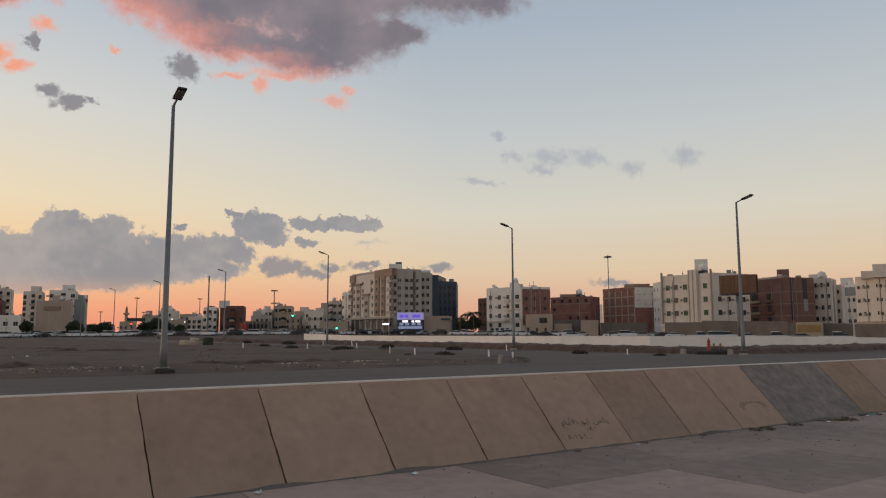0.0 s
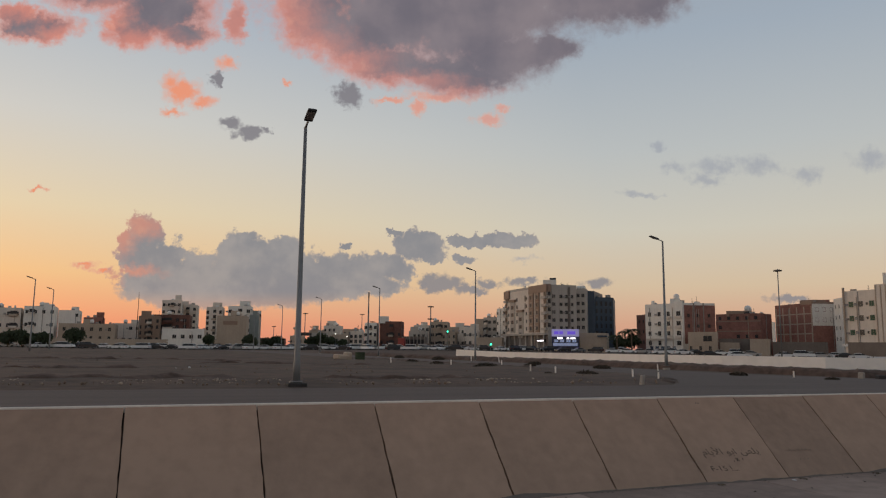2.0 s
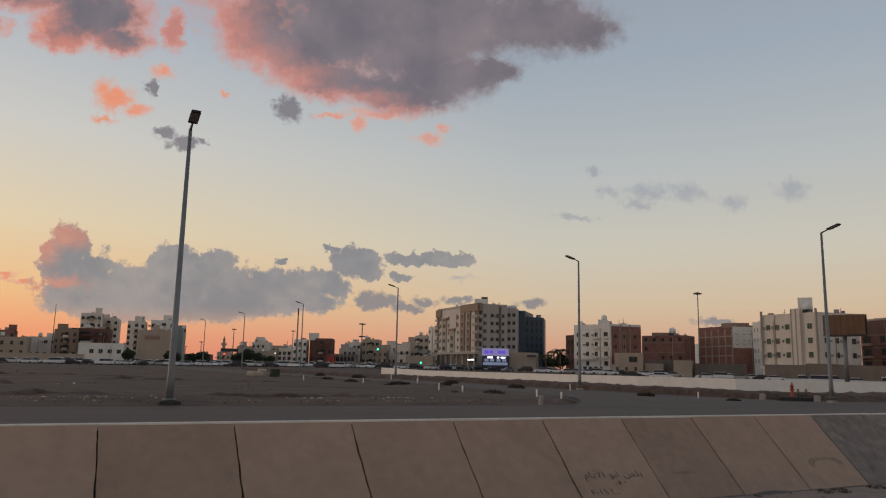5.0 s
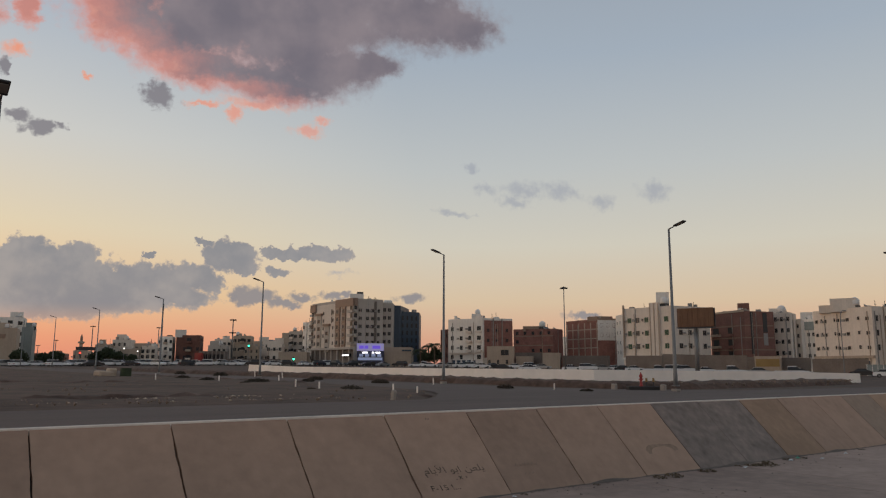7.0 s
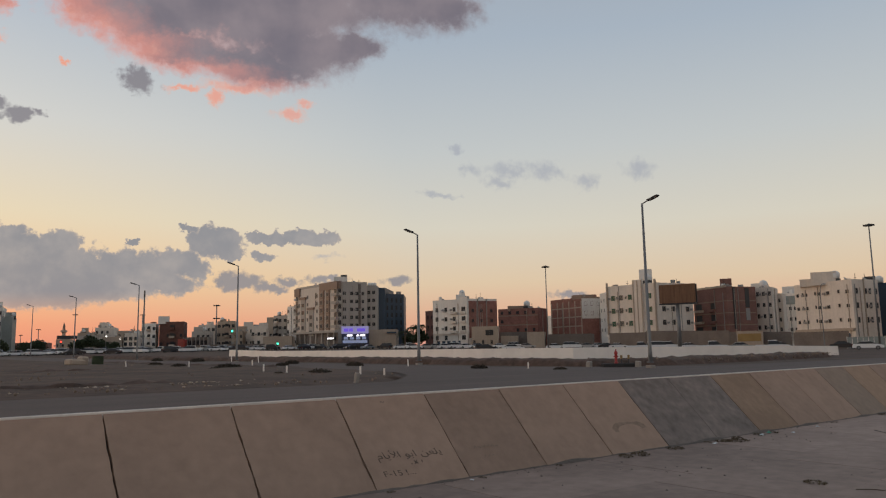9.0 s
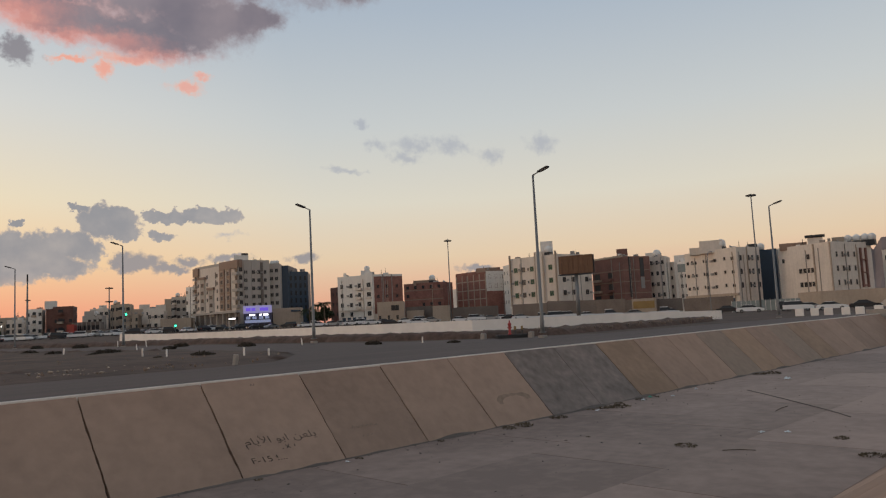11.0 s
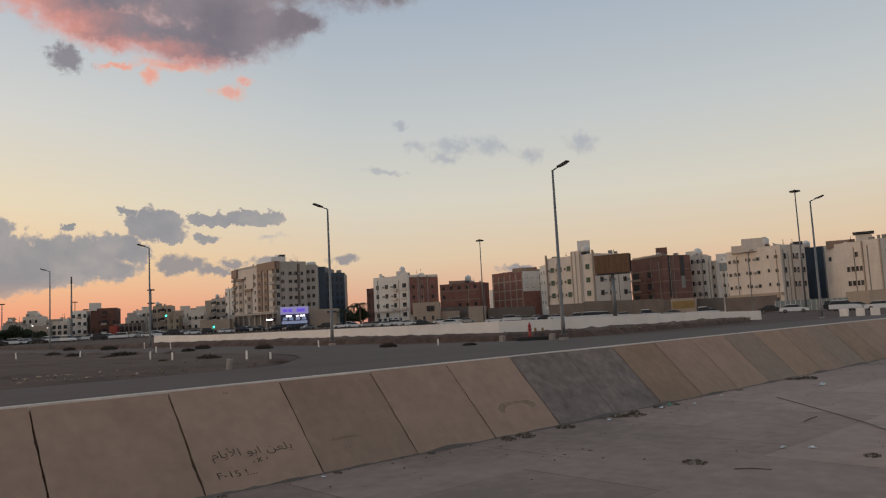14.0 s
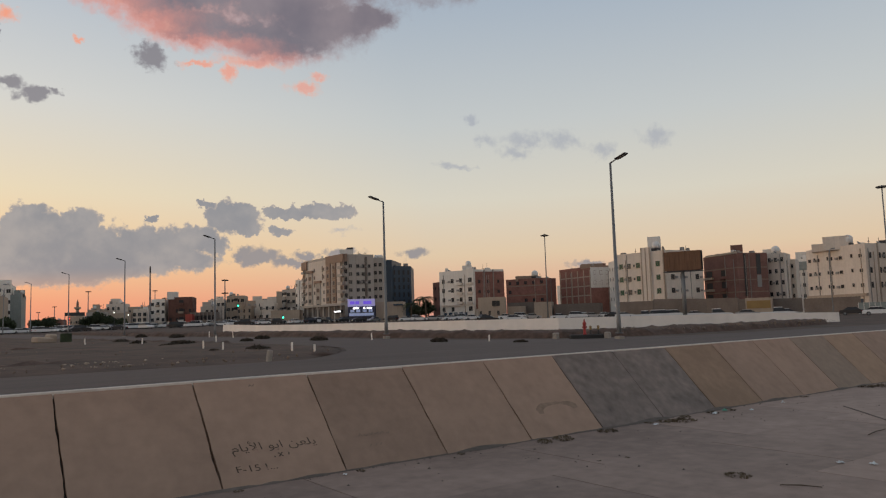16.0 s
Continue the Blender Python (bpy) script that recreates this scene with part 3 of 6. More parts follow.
def high_mast(az, dist, top, tiers=1, size=1.0, label="tall thin floodlight mast with a ring of lamps"):
    p = at(az, dist)
    z0 = level(p.x, p.y) - 0.3
    root = empty("floodlight_mast", p.x, p.y, z0, label, "floodlight mast", "floodlight masts over the city")
    h = top - z0
    r = (0.2 if dist < 250 else 0.26) * size
    part("pole", tube(bmesh.new(), [(0, 0, 0), (0, 0, h)], [r * 1.3, r * 0.7], 10), M["steel"], root, smooth=True)
    for k in range(tiers):
        z = h - 0.3 - 5 * k
        part("ring", tube(bmesh.new(), [(0, 0, z - 0.15), (0, 0, z + 0.15)], [0.75 * size, 0.75 * size], 12), M["steel"], root)
        for i in range(6):
            a = i * math.pi / 3
            fx, fy, e = math.cos(a) * size, math.sin(a) * size, 0.3 * size
            part("floodlight", boxes((fx - e, fx + e, fy - e, fy + e, z - 0.28 * size, z + 0.12 * size)), M["dark"], root)


high_mast(45.55, 130, 15.6, 1, 0.5)
high_mast(68.15, 165, 24.3, 1, 0.75)
for az, dist, top, tiers in ((11.9, 420, 21.5, 1), (16.2, 430, 22, 1), (18.5, 480, 20, 1), (21.1, 300, 19.5, 2), (9.2, 520, 17, 1), (8.2, 600, 15.5, 1), (12.6, 520, 17, 1), (16.9, 380, 16, 1)):
    high_mast(az, dist, top, tiers, 1.0, "distant slender floodlight mast against the sky")

# cellular pole
for az, dist in ((-9.7, 118), (-8.0, 140)):
    q = at(az, dist)
    copy_thing(side_lamp, lamp_place(q.x, q.y, -60))
p = at(-0.9, 320)
thin = empty("radio_mast", p.x, p.y, level(p.x, p.y) - 0.2, "thin brown lattice radio mast", "radio mast")
part("mast", tube(bmesh.new(), [(0, 0, 0), (0, 0, 22)], [0.22, 0.08], 6), M["bark"], thin)
p = at(16.05, 250)
cell = empty("telecom_pole", p.x, p.y, level(p.x, p.y) - 0.3, "plain thick grey telecom pole without arms", "telecom pole")
part("pole", tube(bmesh.new(), [(0, 0, 0), (0, 0, 12), (0, 0, 17.5)], [0.32, 0.26, 0.2], 10), M["steel"], cell)
part("antenna_cover", tube(bmesh.new(), [(0, 0, 17.5), (0, 0, 19.6)], [0.26, 0.22], 10), M["dark"], cell)

# small lamp with curved neck
p = at(64.8, 140)
neck = empty("curved_street_lamp", p.x, p.y, level(p.x, p.y) - 0.2, "slim grey street lamp with a curved neck", "street lamp")
part("pole", tube(bmesh.new(), [(0, 0, 0), (0, 0, 9.5), (0.1, 0, 10.6), (0.6, 0, 11.3), (1.4, 0, 11.5)], [0.12, 0.09, 0.07, 0.06, 0.05], 8), M["steel"], neck)
part("lamp_head", boxes((1.3, 2.0, -0.15, 0.15, 11.4, 11.55), bevel=0.03), M["steel"], neck)

# hydrant on its black plinth, with two capped valves
p = at(49.45, 45)
z0 = level(p.x, p.y)
plinth = tagged(link_mesh("plinth", boxes((-1.0, 1.0, -0.35, 0.35, -0.3, 0.24), bevel=0.04), M["block_black"]), "low black painted concrete plinth beside the road", "plinth")
plinth.matrix_basis = pose(p.x, p.y, z0, 0, 0, -35)
hyd = empty("fire_hydrant", p.x - 0.2, p.y, z0 + 0.24, "red fire hydrant on a black concrete plinth", "fire hydrant")
bm = tube(bmesh.new(), [(0, 0, 0), (0, 0, 0.06), (0, 0, 0.07), (0, 0, 0.55), (0, 0, 0.58), (0, 0, 0.64), (0, 0, 0.72), (0, 0, 0.78)], [0.12, 0.12, 0.08, 0.08, 0.115, 0.115, 0.07, 0.03], 12)
part("barrel", bm, M["red"], hyd, smooth=True)
part("outlet", tube(bmesh.new(), [(-0.16, 0, 0.42), (0.16, 0, 0.42)], [0.05, 0.05], 10), M["red"], hyd)
part("nut", boxes((-0.03, 0.03, -0.03, 0.03, 0.77, 0.86)), M["red"], hyd)
for k, dx in enumerate((0.25, 0.72)):
    valve = empty("valve_post", p.x - 0.05 + dx * 0.83, p.y - dx * 0.5, z0 + 0.24, "short yellow and black capped valve post", "valve post", "valve posts on the plinth")
    part("post", tube(bmesh.new(), [(0, 0, 0), (0, 0, 0.28)], [0.045, 0.045], 8), M["dark"], valve)
    part("cap", tube(bmesh.new(), [(0, 0, 0.27), (0, 0, 0.46), (0, 0, 0.5)], [0.07, 0.07, 0.04], 8), M["yellow"], valve)
for az, d in ((47.2, 44.6), (50.9, 44.5)):
    q = at(az, d)
    blk = tagged(link_mesh("concrete_stub", boxes((-0.16, 0.16, -0.16, 0.16, -0.2, 0.38), bevel=0.05), M["concrete"]), "weathered grey concrete stub beside the road", "concrete block", "concrete stubs")
    blk.matrix_basis = pose(q.x, q.y, level(q.x, q.y), 3, 0, 20)


# ---- berm, white wall, blocks ----
def ribbon(points, profile, wobble, seed, step=1.0):
    """A mound swept along a line: profile holds offsets to the left of travel and heights."""
    line = []
    for a, b in zip(points, points[1:]):
        a, b = Vector((*a, 0)), Vector((*b, 0))
        n = max(2, int((b - a).length / step))
        line += [a.lerp(b, i / n) for i in range(n)]
    line.append(Vector((*points[-1], 0)))
    bm = bmesh.new()
    prev = None
    for i, p in enumerate(line):
        d = (line[min(i + 2, len(line) - 1)] - line[max(i - 2, 0)]).normalized()
        nrm = Vector((-d.y, d.x, 0))
        fade = min(1, i / 4, (len(line) - 1 - i) / 4)
        row = []
        for off, h in profile:
            q = p + nrm * (off + wobble * 0.5 * noise.noise((i * 0.3, off, seed)))
            hh = h * fade * (1 + wobble * 0.35 * noise.noise((q.x * 0.3, q.y * 0.3, seed)) + wobble * 0.4 * noise.noise((q.x * 1.3, q.y * 1.3, seed + 3)) + wobble * 0.4 * noise.noise((q.x * 3.7, q.y * 3.7, seed + 5)))
            row.append(bm.verts.new((q.x, q.y, level(q.x, q.y) - 0.05 + hh)))
        if prev:
            for k in range(len(profile) - 1):
                bm.faces.new((prev[k], prev[k + 1], row[k + 1], row[k]))
        prev = row
    bmesh.ops.recalc_face_normals(bm, faces=bm.faces)
    return bm


mound = ribbon([(33.5, 145), (38.6, 60), (39.6, 40), (41.8, 31.6), (46.5, 29.3), (62, 30.0), (76, 32.2)],
               [(0, 0), (0.15, 0.12), (0.35, 0.34), (0.6, 0.44), (0.9, 0.5), (1.6, 0.46), (2.1, 0.42), (2.7, 0.48), (3.4, 0.4), (4.2, 0.25), (5.4, 0.0)], 0.55, 5, 0.35)
tagged(link_mesh("ground_berm", mound, M["berm"], smooth=True), "uneven brown earth berm in front of a white wall", "earth berm", kind="structure")

wall_line = [(at(65.3, 84), -0.42, 0.82), (at(60, 80), -0.3, 1.0), (at(55, 76), -0.2, 1.04), (at(46.8, 71), 0.0, 1.14), (at(40, 75), 0.05, 1.17), (at(34.7, 82), 0.1, 1.19), (at(28, 98), 0.2, 1.23), (at(24.6, 110), 0.25, 1.28), (at(21.5, 126), 0.3, 1.6)]
white_wall = bmesh.new()
prev = None
for i, (p, zb, zt) in enumerate(wall_line):
    d = (wall_line[min(i + 1, len(wall_line) - 1)][0] - wall_line[max(i - 1, 0)][0]).normalized()
    n = Vector((-d.y, d.x, 0)) * 0.14
    row = [white_wall.verts.new((*(p + s).to_2d(), z)) for s, z in ((n * 1.5, zb - 0.6), (n, zt), (-n, zt), (-n * 1.5, zb - 0.6))]
    if prev:
        for k in range(3):
            white_wall.faces.new((prev[k], prev[k + 1], row[k + 1], row[k]))
    else:
        white_wall.faces.new(row)
    prev = row
bmesh.ops.recalc_face_normals(white_wall, faces=white_wall.faces)
tagged(link_mesh("white_boundary_wall", white_wall, M["white"]), "long low white painted concrete boundary wall", "wall", kind="structure")

for az, dist in ((70.45, 84), (71.4, 83.5), (72.25, 83), (73.3, 82), (74.15, 81.5), (75.25, 80.5), (76.3, 80)):
    q = at(az, dist)
    blk = tagged(link_mesh("road_block", boxes((-0.38, 0.38, -0.3, 0.3, 0, 0.8), bevel=0.05), M["white"]), "white painted concrete road block", "road block", "white road blocks closing the road")
    blk.matrix_basis = pose(q.x, q.y, level(q.x, q.y) - 0.05, 0, 0, -72 + random.uniform(-8, 8))

# marker posts and scrub on the lot
for x, y, h in ((22.6, 51.0, 0.6), (34.9, 74.4, 0.7), (22.6, 38.7, 0.6), (22.6, 35.8, 0.55), (34.6, 66.9, 0.7), (23.7, 30.2, 0.58), (24.0, 28.6, 0.5), (35.2, 42.8, 0.55), (20.8, 59.9, 0.6), (36.4, 32.0, 0.45), (28.9, 55, 0.55)):
    post = empty("marker_post", x, y, level(x, y) - 0.02, "short white road edge marker post", "marker post", "white marker posts")
    part("shaft", boxes((-0.037, 0.037, -0.035, 0.035, 0, h * 0.92), bevel=0.01), M["white"], post)
    part("foot", boxes((-0.09, 0.09, -0.08, 0.08, -0.1, 0.05)), M["concrete"], post)
    post.rotation_euler = (radians(random.uniform(-5, 5)), radians(random.uniform(-6, 6)), 0.4)
for x, y in ((20.6, 25.4),):
    stub = tagged(link_mesh("concrete_stub", boxes((-0.09, 0.09, -0.09, 0.09, -0.1, 0.42), bevel=0.03), M["concrete"]), "weathered grey concrete stub beside the road", "concrete block", "concrete stubs")
    stub.matrix_basis = pose(x, y, level(x, y), 4, 6, 10)


def tuft(rnd, r, h, n, size):
    """A clump of many small leaves."""
    bm = bmesh.new()
    for _ in range(n):
        a, u, w = rnd.uniform(0, 2 * math.pi), rnd.random() ** 0.5, rnd.random()
        c = Vector((r * u * math.cos(a), r * u * math.sin(a), h * w * (1 - 0.75 * u * u)))
        s = size * rnd.uniform(0.6, 1.4)
        q = Euler((rnd.uniform(0, 6), rnd.uniform(0, 6), rnd.uniform(0, 6))).to_matrix()
        bm.faces.new([bm.verts.new(c + q @ Vector(v)) for v in ((-s, 0, 0), (0, -s * 0.4, 0), (s, 0, 0), (0, s * 0.4, 0))])
    return bm


rnd = random.Random(4)
scrub_meshes = []
for i in range(4):
    ob = link_mesh("scrub", tuft(rnd, 0.85, 0.42, 420, 0.11), M["scrub"])
    scrub_meshes.append(ob.data)
    bpy.data.objects.remove(ob)
for x, y, k in ((23.7, 56.5, 1), (24.5, 48.8, 1.1), (24.0, 34.8, 0.9), (33.6, 47.4, 0.8), (34.0, 58.6, 1), (33.6, 80.9, 1.2), (35.1, 35.0, 0.8), (22.2, 35.9, 0.45), (36.4, 29.4, 0.5), (30.6, 53.3, 0.8), (2.2, 34.1, 0.3), (23.1, 47.4, 0.7), (24.2, 64, 0.9), (33.2, 94, 1.1)):
    ob = tagged(new("dry_scrub", rnd.choice(scrub_meshes)), "dark dry scrub bush on bare earth", "bush", "scrub bushes on the lot")
    ob.matrix_basis = pose(x, y, level(x, y) + 0.03, 0, 0, rnd.uniform(0, 360)) @ Matrix.Diagonal((k * rnd.uniform(0.8, 1.2), 0.7 * k, k * rnd.uniform(0.6, 0.9), 1))

# stones over the lot and berm
bm = bmesh.new()
for _ in range(5000):
    x, y = rnd.uniform(-40, 29), 25.2 + 60 * rnd.random() ** 1.6
    if x > 27.4 - 0.059 * (y - 44.8) - 9 * max(0, 1 - (y - 23.8) / 14) ** 2:
        continue
    s = 0.015 + 0.07 * rnd.random() ** 5
    z = level(x, y) + 0.12
    vs = [bm.verts.new((x + s * rnd.uniform(0.6, 1.2) * dx, y + s * rnd.uniform(0.6, 1.2) * dy, z + s * dz)) for dx, dy, dz in ((1, 0, 0), (-0.5, 0.8, 0), (-0.5, -0.8, 0), (0, 0, 0.9), (0, 0, -0.9))]
    for a, b, c in ((0, 1, 3), (1, 2, 3), (2, 0, 3), (1, 0, 4), (2, 1, 4), (0, 2, 4)):
        bm.faces.new((vs[a], vs[b], vs[c]))
tagged(link_mesh("stones", bm, M["rubble"]), "small loose pale stones scattered over bare earth", "stones", kind="stuff")
# broken pale rubble in a line behind the lamp and along the lot's edge
bm = bmesh.new()
for _ in range(420):
    x = rnd.uniform(-14, 19)
    y = 28.2 + 0.03 * x + rnd.gauss(0, 0.5) if rnd.random() < 0.7 else 25.6 + rnd.uniform(0, 1.0)
    if noise.noise((x * 0.35, 4, 4)) < -0.12:
        continue
    r = 0.02 + 0.1 * rnd.random() ** 3
    z = level(x, y) + 0.12
    vs = [bm.verts.new((x + r * rnd.uniform(0.5, 1.5) * dx, y + r * rnd.uniform(0.5, 1.3) * dy, z + r * dz * rnd.uniform(0.3, 0.7))) for dx, dy, dz in ((1, 0, 0), (-0.5, 0.8, 0), (-0.5, -0.8, 0), (0, 0, 0.9), (0, 0, -0.9))]
    for i, j, k in ((0, 1, 3), (1, 2, 3), (2, 0, 3), (1, 0, 4), (2, 1, 4), (0, 2, 4)):
        bm.faces.new((vs[i], vs[j], vs[k]))
tagged(link_mesh("rubble", bm, M["tan"]), "broken pale rubble in a line on bare earth", "rubble", kind="stuff")
# clods and stones on the berm
bm = bmesh.new()
for _ in range(1800):
    k = rnd.random()
    if k < 0.6:
        x, y = rnd.uniform(45, 75), 29.8 + rnd.uniform(0, 2.2)
        y += max(0, x - 60) * 0.13
    else:
        y = rnd.uniform(33, 110)
        x = 41.2 - 0.059 * (y - 40) + rnd.uniform(0, 2.0)
    s = 0.03 + 0.14 * rnd.random() ** 4
    z = level(x, y) + rnd.uniform(0.1, 0.42)
    vs = [bm.verts.new((x + s * rnd.uniform(0.6, 1.3) * dx, y + s * rnd.uniform(0.6, 1.3) * dy, z + s * dz)) for dx, dy, dz in ((1, 0, 0), (-0.5, 0.8, 0), (-0.5, -0.8, 0), (0, 0, 0.9), (0, 0, -0.9))]
    for a, b, c in ((0, 1, 3), (1, 2, 3), (2, 0, 3), (1, 0, 4), (2, 1, 4), (0, 2, 4)):
        bm.faces.new((vs[a], vs[b], vs[c]))
tagged(link_mesh("clods", bm, M["rubble"]), "brown clods and stones on the earth berm", "stones", kind="stuff")
# low strips of spoil and tracks on the lot
for i, line in enumerate(([(-14, 30.5), (-4, 29.6), (6, 30.4)], [(6.5, 29.0), (12, 29.8), (16, 29.2)], [(-30, 40), (-12, 42), (2, 41)], [(2, 52), (12, 50), (20, 53)], [(-20, 60), (-4, 64), (10, 62)], [(26.4, 44), (25.6, 60), (23.6, 90)], [(-26, 33), (-18, 34)])):
    tagged(link_mesh("spoil_strip", ribbon(line, [(-0.7, 0.05), (-0.3, 0.2), (0, 0.26), (0.35, 0.2), (0.8, 0.05)], 1.2, 30 + i, 0.4), M["berm"], smooth=True), "low ragged strip of dark spoil earth", "spoil", kind="stuff")
q = Vector((19.8, 72.5, 0))
rub = tagged(link_mesh("rubble_block", boxes((-0.9, 0.6, -0.5, 0.5, 0, 0.55), (0.2, 1.0, -0.4, 0.3, 0, 0.85), bevel=0.12), M["tan"]), "broken tan masonry block on the lot", "rubble")
rub.matrix_basis = pose(q.x, q.y, level(q.x, q.y) + 0.05, 0, 4, 25)


# ---- vehicles ----
def prism(bm, prof, half_low, half_high, z_low, z_high):
    """Side profile (x, z) extruded across, narrowing towards the top."""
    def half(z):
        k = 0 if z_high == z_low else max(0, min(1, (z - z_low) / (z_high - z_low)))
        return half_low + (half_high - half_low) * k
    a = [bm.verts.new((x, -half(z), z)) for x, z in prof]
    b = [bm.verts.new((x, half(z), z)) for x, z in prof]
    bm.faces.new(a)
    bm.faces.new(b[::-1])
    for i in range(len(prof)):
        j = (i + 1) % len(prof)
        bm.faces.new((a[j], a[i], b[i], b[j]))
    bmesh.ops.recalc_face_normals(bm, faces=bm.faces)
    return bm


SHAPES = {
    "sedan": ([(-2.3, 0.3), (-2.32, 0.7), (-2.15, 0.9), (-1.2, 0.96), (1.0, 0.95), (2.0, 0.8), (2.28, 0.62), (2.3, 0.3)],
              [(-1.7, 0.94), (-1.05, 1.36), (0.3, 1.38), (1.2, 0.94)], [(-1.08, 1.34), (-1.0, 1.42), (0.25, 1.44), (0.36, 1.36)], 0.9),
    "suv": ([(-2.35, 0.38), (-2.38, 1.0), (-2.3, 1.1), (1.0, 1.08), (2.1, 1.0), (2.35, 0.75), (2.35, 0.38)],
            [(-2.28, 1.08), (-2.05, 1.66), (0.45, 1.68), (1.1, 1.06)], [(-2.1, 1.64), (-2.0, 1.76), (0.35, 1.77), (0.5, 1.66)], 0.95),
    "pickup": ([(-2.6, 0.42), (-2.6, 0.98), (-0.7, 0.98), (-0.6, 1.02), (1.2, 1.02), (2.3, 0.95), (2.5, 0.7), (2.5, 0.42)],
               [(-0.75, 1.0), (-0.65, 1.6), (0.6, 1.62), (1.3, 1.0)], [(-0.7, 1.58), (-0.64, 1.7), (0.5, 1.71), (0.65, 1.6)], 0.92),
}
car_parts = {}
for kind, (hull, cabin, top, half) in SHAPES.items():
    car_parts[kind] = (prism(bmesh.new(), hull, half, half, 0, 1), prism(bmesh.new(), cabin, half - 0.06, half - 0.24, cabin[0][1], cabin[1][1]), prism(bmesh.new(), top, half - 0.2, half - 0.26, 1, 2))


def wheel_part(root, x, y):
    bm = tube(bmesh.new(), [(x, y - 0.1, 0.32), (x, y + 0.1, 0.32)], [0.32, 0.32], 14)
    w = part("wheel", bm, M["tyre"], root)
    part("rim", tube(bmesh.new(), [(x, y - 0.11, 0.32), (x, y + 0.11, 0.32)], [0.19, 0.19], 8), M["steel"], w)


def make_car(kind, paint, words, lit=False):
    root = empty({"sedan": "car", "suv": "suv", "pickup": "pickup_truck"}[kind], 0, 0, -100, words, {"sedan": "car", "suv": "suv", "pickup": "pickup truck"}[kind], "parked cars before the city")
    hull, cabin, top = (b.copy() for b in car_parts[kind])
    part("body", hull, M[paint], root)
    part("glazing", cabin, M["pane"], root)
    part("roof", top, M[paint], root)
    for x in (-1.4, 1.4):
        for y in (-0.82, 0.82):
            wheel_part(root, x, y)
    front = SHAPES[kind][0][-1][0]
    for y in (-0.62, 0.62):
        part("headlight", boxes((front - 0.1, front + 0.02, y - 0.17, y + 0.17, 0.6, 0.74)), M["lamp_white" if lit else "tank"], root)
        part("tail_light", boxes((-front - 0.03, -front + 0.08, y - 0.17, y + 0.17, 0.66, 0.82)), M["red"], root)
    return root


car_kinds = [make_car("sedan", "car_white", "white parked saloon car"), make_car("suv", "car_white", "white parked off-road car"), make_car("sedan", "car_silver", "silver parked saloon car"),
             make_car("suv", "car_dark", "dark parked off-road car"), make_car("sedan", "car_dark", "dark parked saloon car"), make_car("pickup", "car_white", "white parked pickup truck"),
             make_car("sedan", "car_silver", "silver car with its headlights on", True)]
rnd = random.Random(11)
spots = []
for start, stop, dist, lo, hi, picks in ((-13, 13.5, 232, 0.8, 1.3, (0, 0, 2, 4, 0, 1, 3)), (-12.6, 14, 243, 0.7, 1.2, (0, 0, 1, 2, 4, 5, 3)), (10.0, 34, 232, 0.8, 1.3, (0, 0, 1, 2, 4, 6, 5, 3)), (9.0, 28, 241, 0.6, 1.2, (0, 1, 2, 4, 0, 6)), (-6, 24, 222, 1.0, 2.4, (0, 2, 4, 1, 3))):
    az = start
    while az < stop:
        spots.append((az, dist + rnd.uniform(-3, 3), rnd.choice(picks), -az + rnd.choice((30, -30, 45, 150, -145, 10, 170, -60)) + rnd.uniform(-12, 12)))
        az += rnd.uniform(lo, hi)
for az, dist, k, turn in ((35.6, 208, 0, -30), (36.6, 212, 2, -30), (38.0, 206, 0, -20), (38.9, 210, 1, -60), (39.6, 205, 0, -20), (40.5, 214, 4, 0), (44.2, 196, 2, -40), (47.6, 190, 1, -45), (48.7, 192, 2, -45), (49.6, 194, 0, -40),
                          (50.2, 188, 4, -45), (46.3, 175, 0, -45), (52.5, 150, 5, -52), (57.5, 130, 5, -52), (61.5, 126, 5, -60), (62.0, 140, 2, -60), (66.0, 148, 4, -66), (67.4, 140, 0, -66), (70.5, 137, 1, -68), (70.1, 146, 3, -66),
                          (72.6, 132, 0, -72), (74.6, 136, 4, -72), (71.3, 138, 2, -72), (43.0, 150, 0, -45), (41.0, 150, 4, -45), (53.8, 138, 1, -50), (34.6, 215, 0, -30), (35.2, 222, 1, 60), (37.3, 214, 2, -25), (42.2, 205, 0, -40), (43.4, 208, 1, -30), (48.0, 200, 0, 20), (51.0, 184, 0, -45), (54.6, 168, 1, -50), (56.0, 165, 0, -50), (59.5, 150, 2, -55)):
    spots.append((az, dist, k, turn))
for az, dist, k, turn in spots:
    q = at(az, dist)
    copy_thing(car_kinds[k], pose(q.x, q.y, level(q.x, q.y) - 0.02, 0, 0, turn))
for c in car_kinds:
    for o in (*c.children_recursive, c):
        bpy.data.objects.remove(o)


# ---- buildings ----
def flat(p):
    return Vector((p[0], p[1], 0))


window_cache = {}


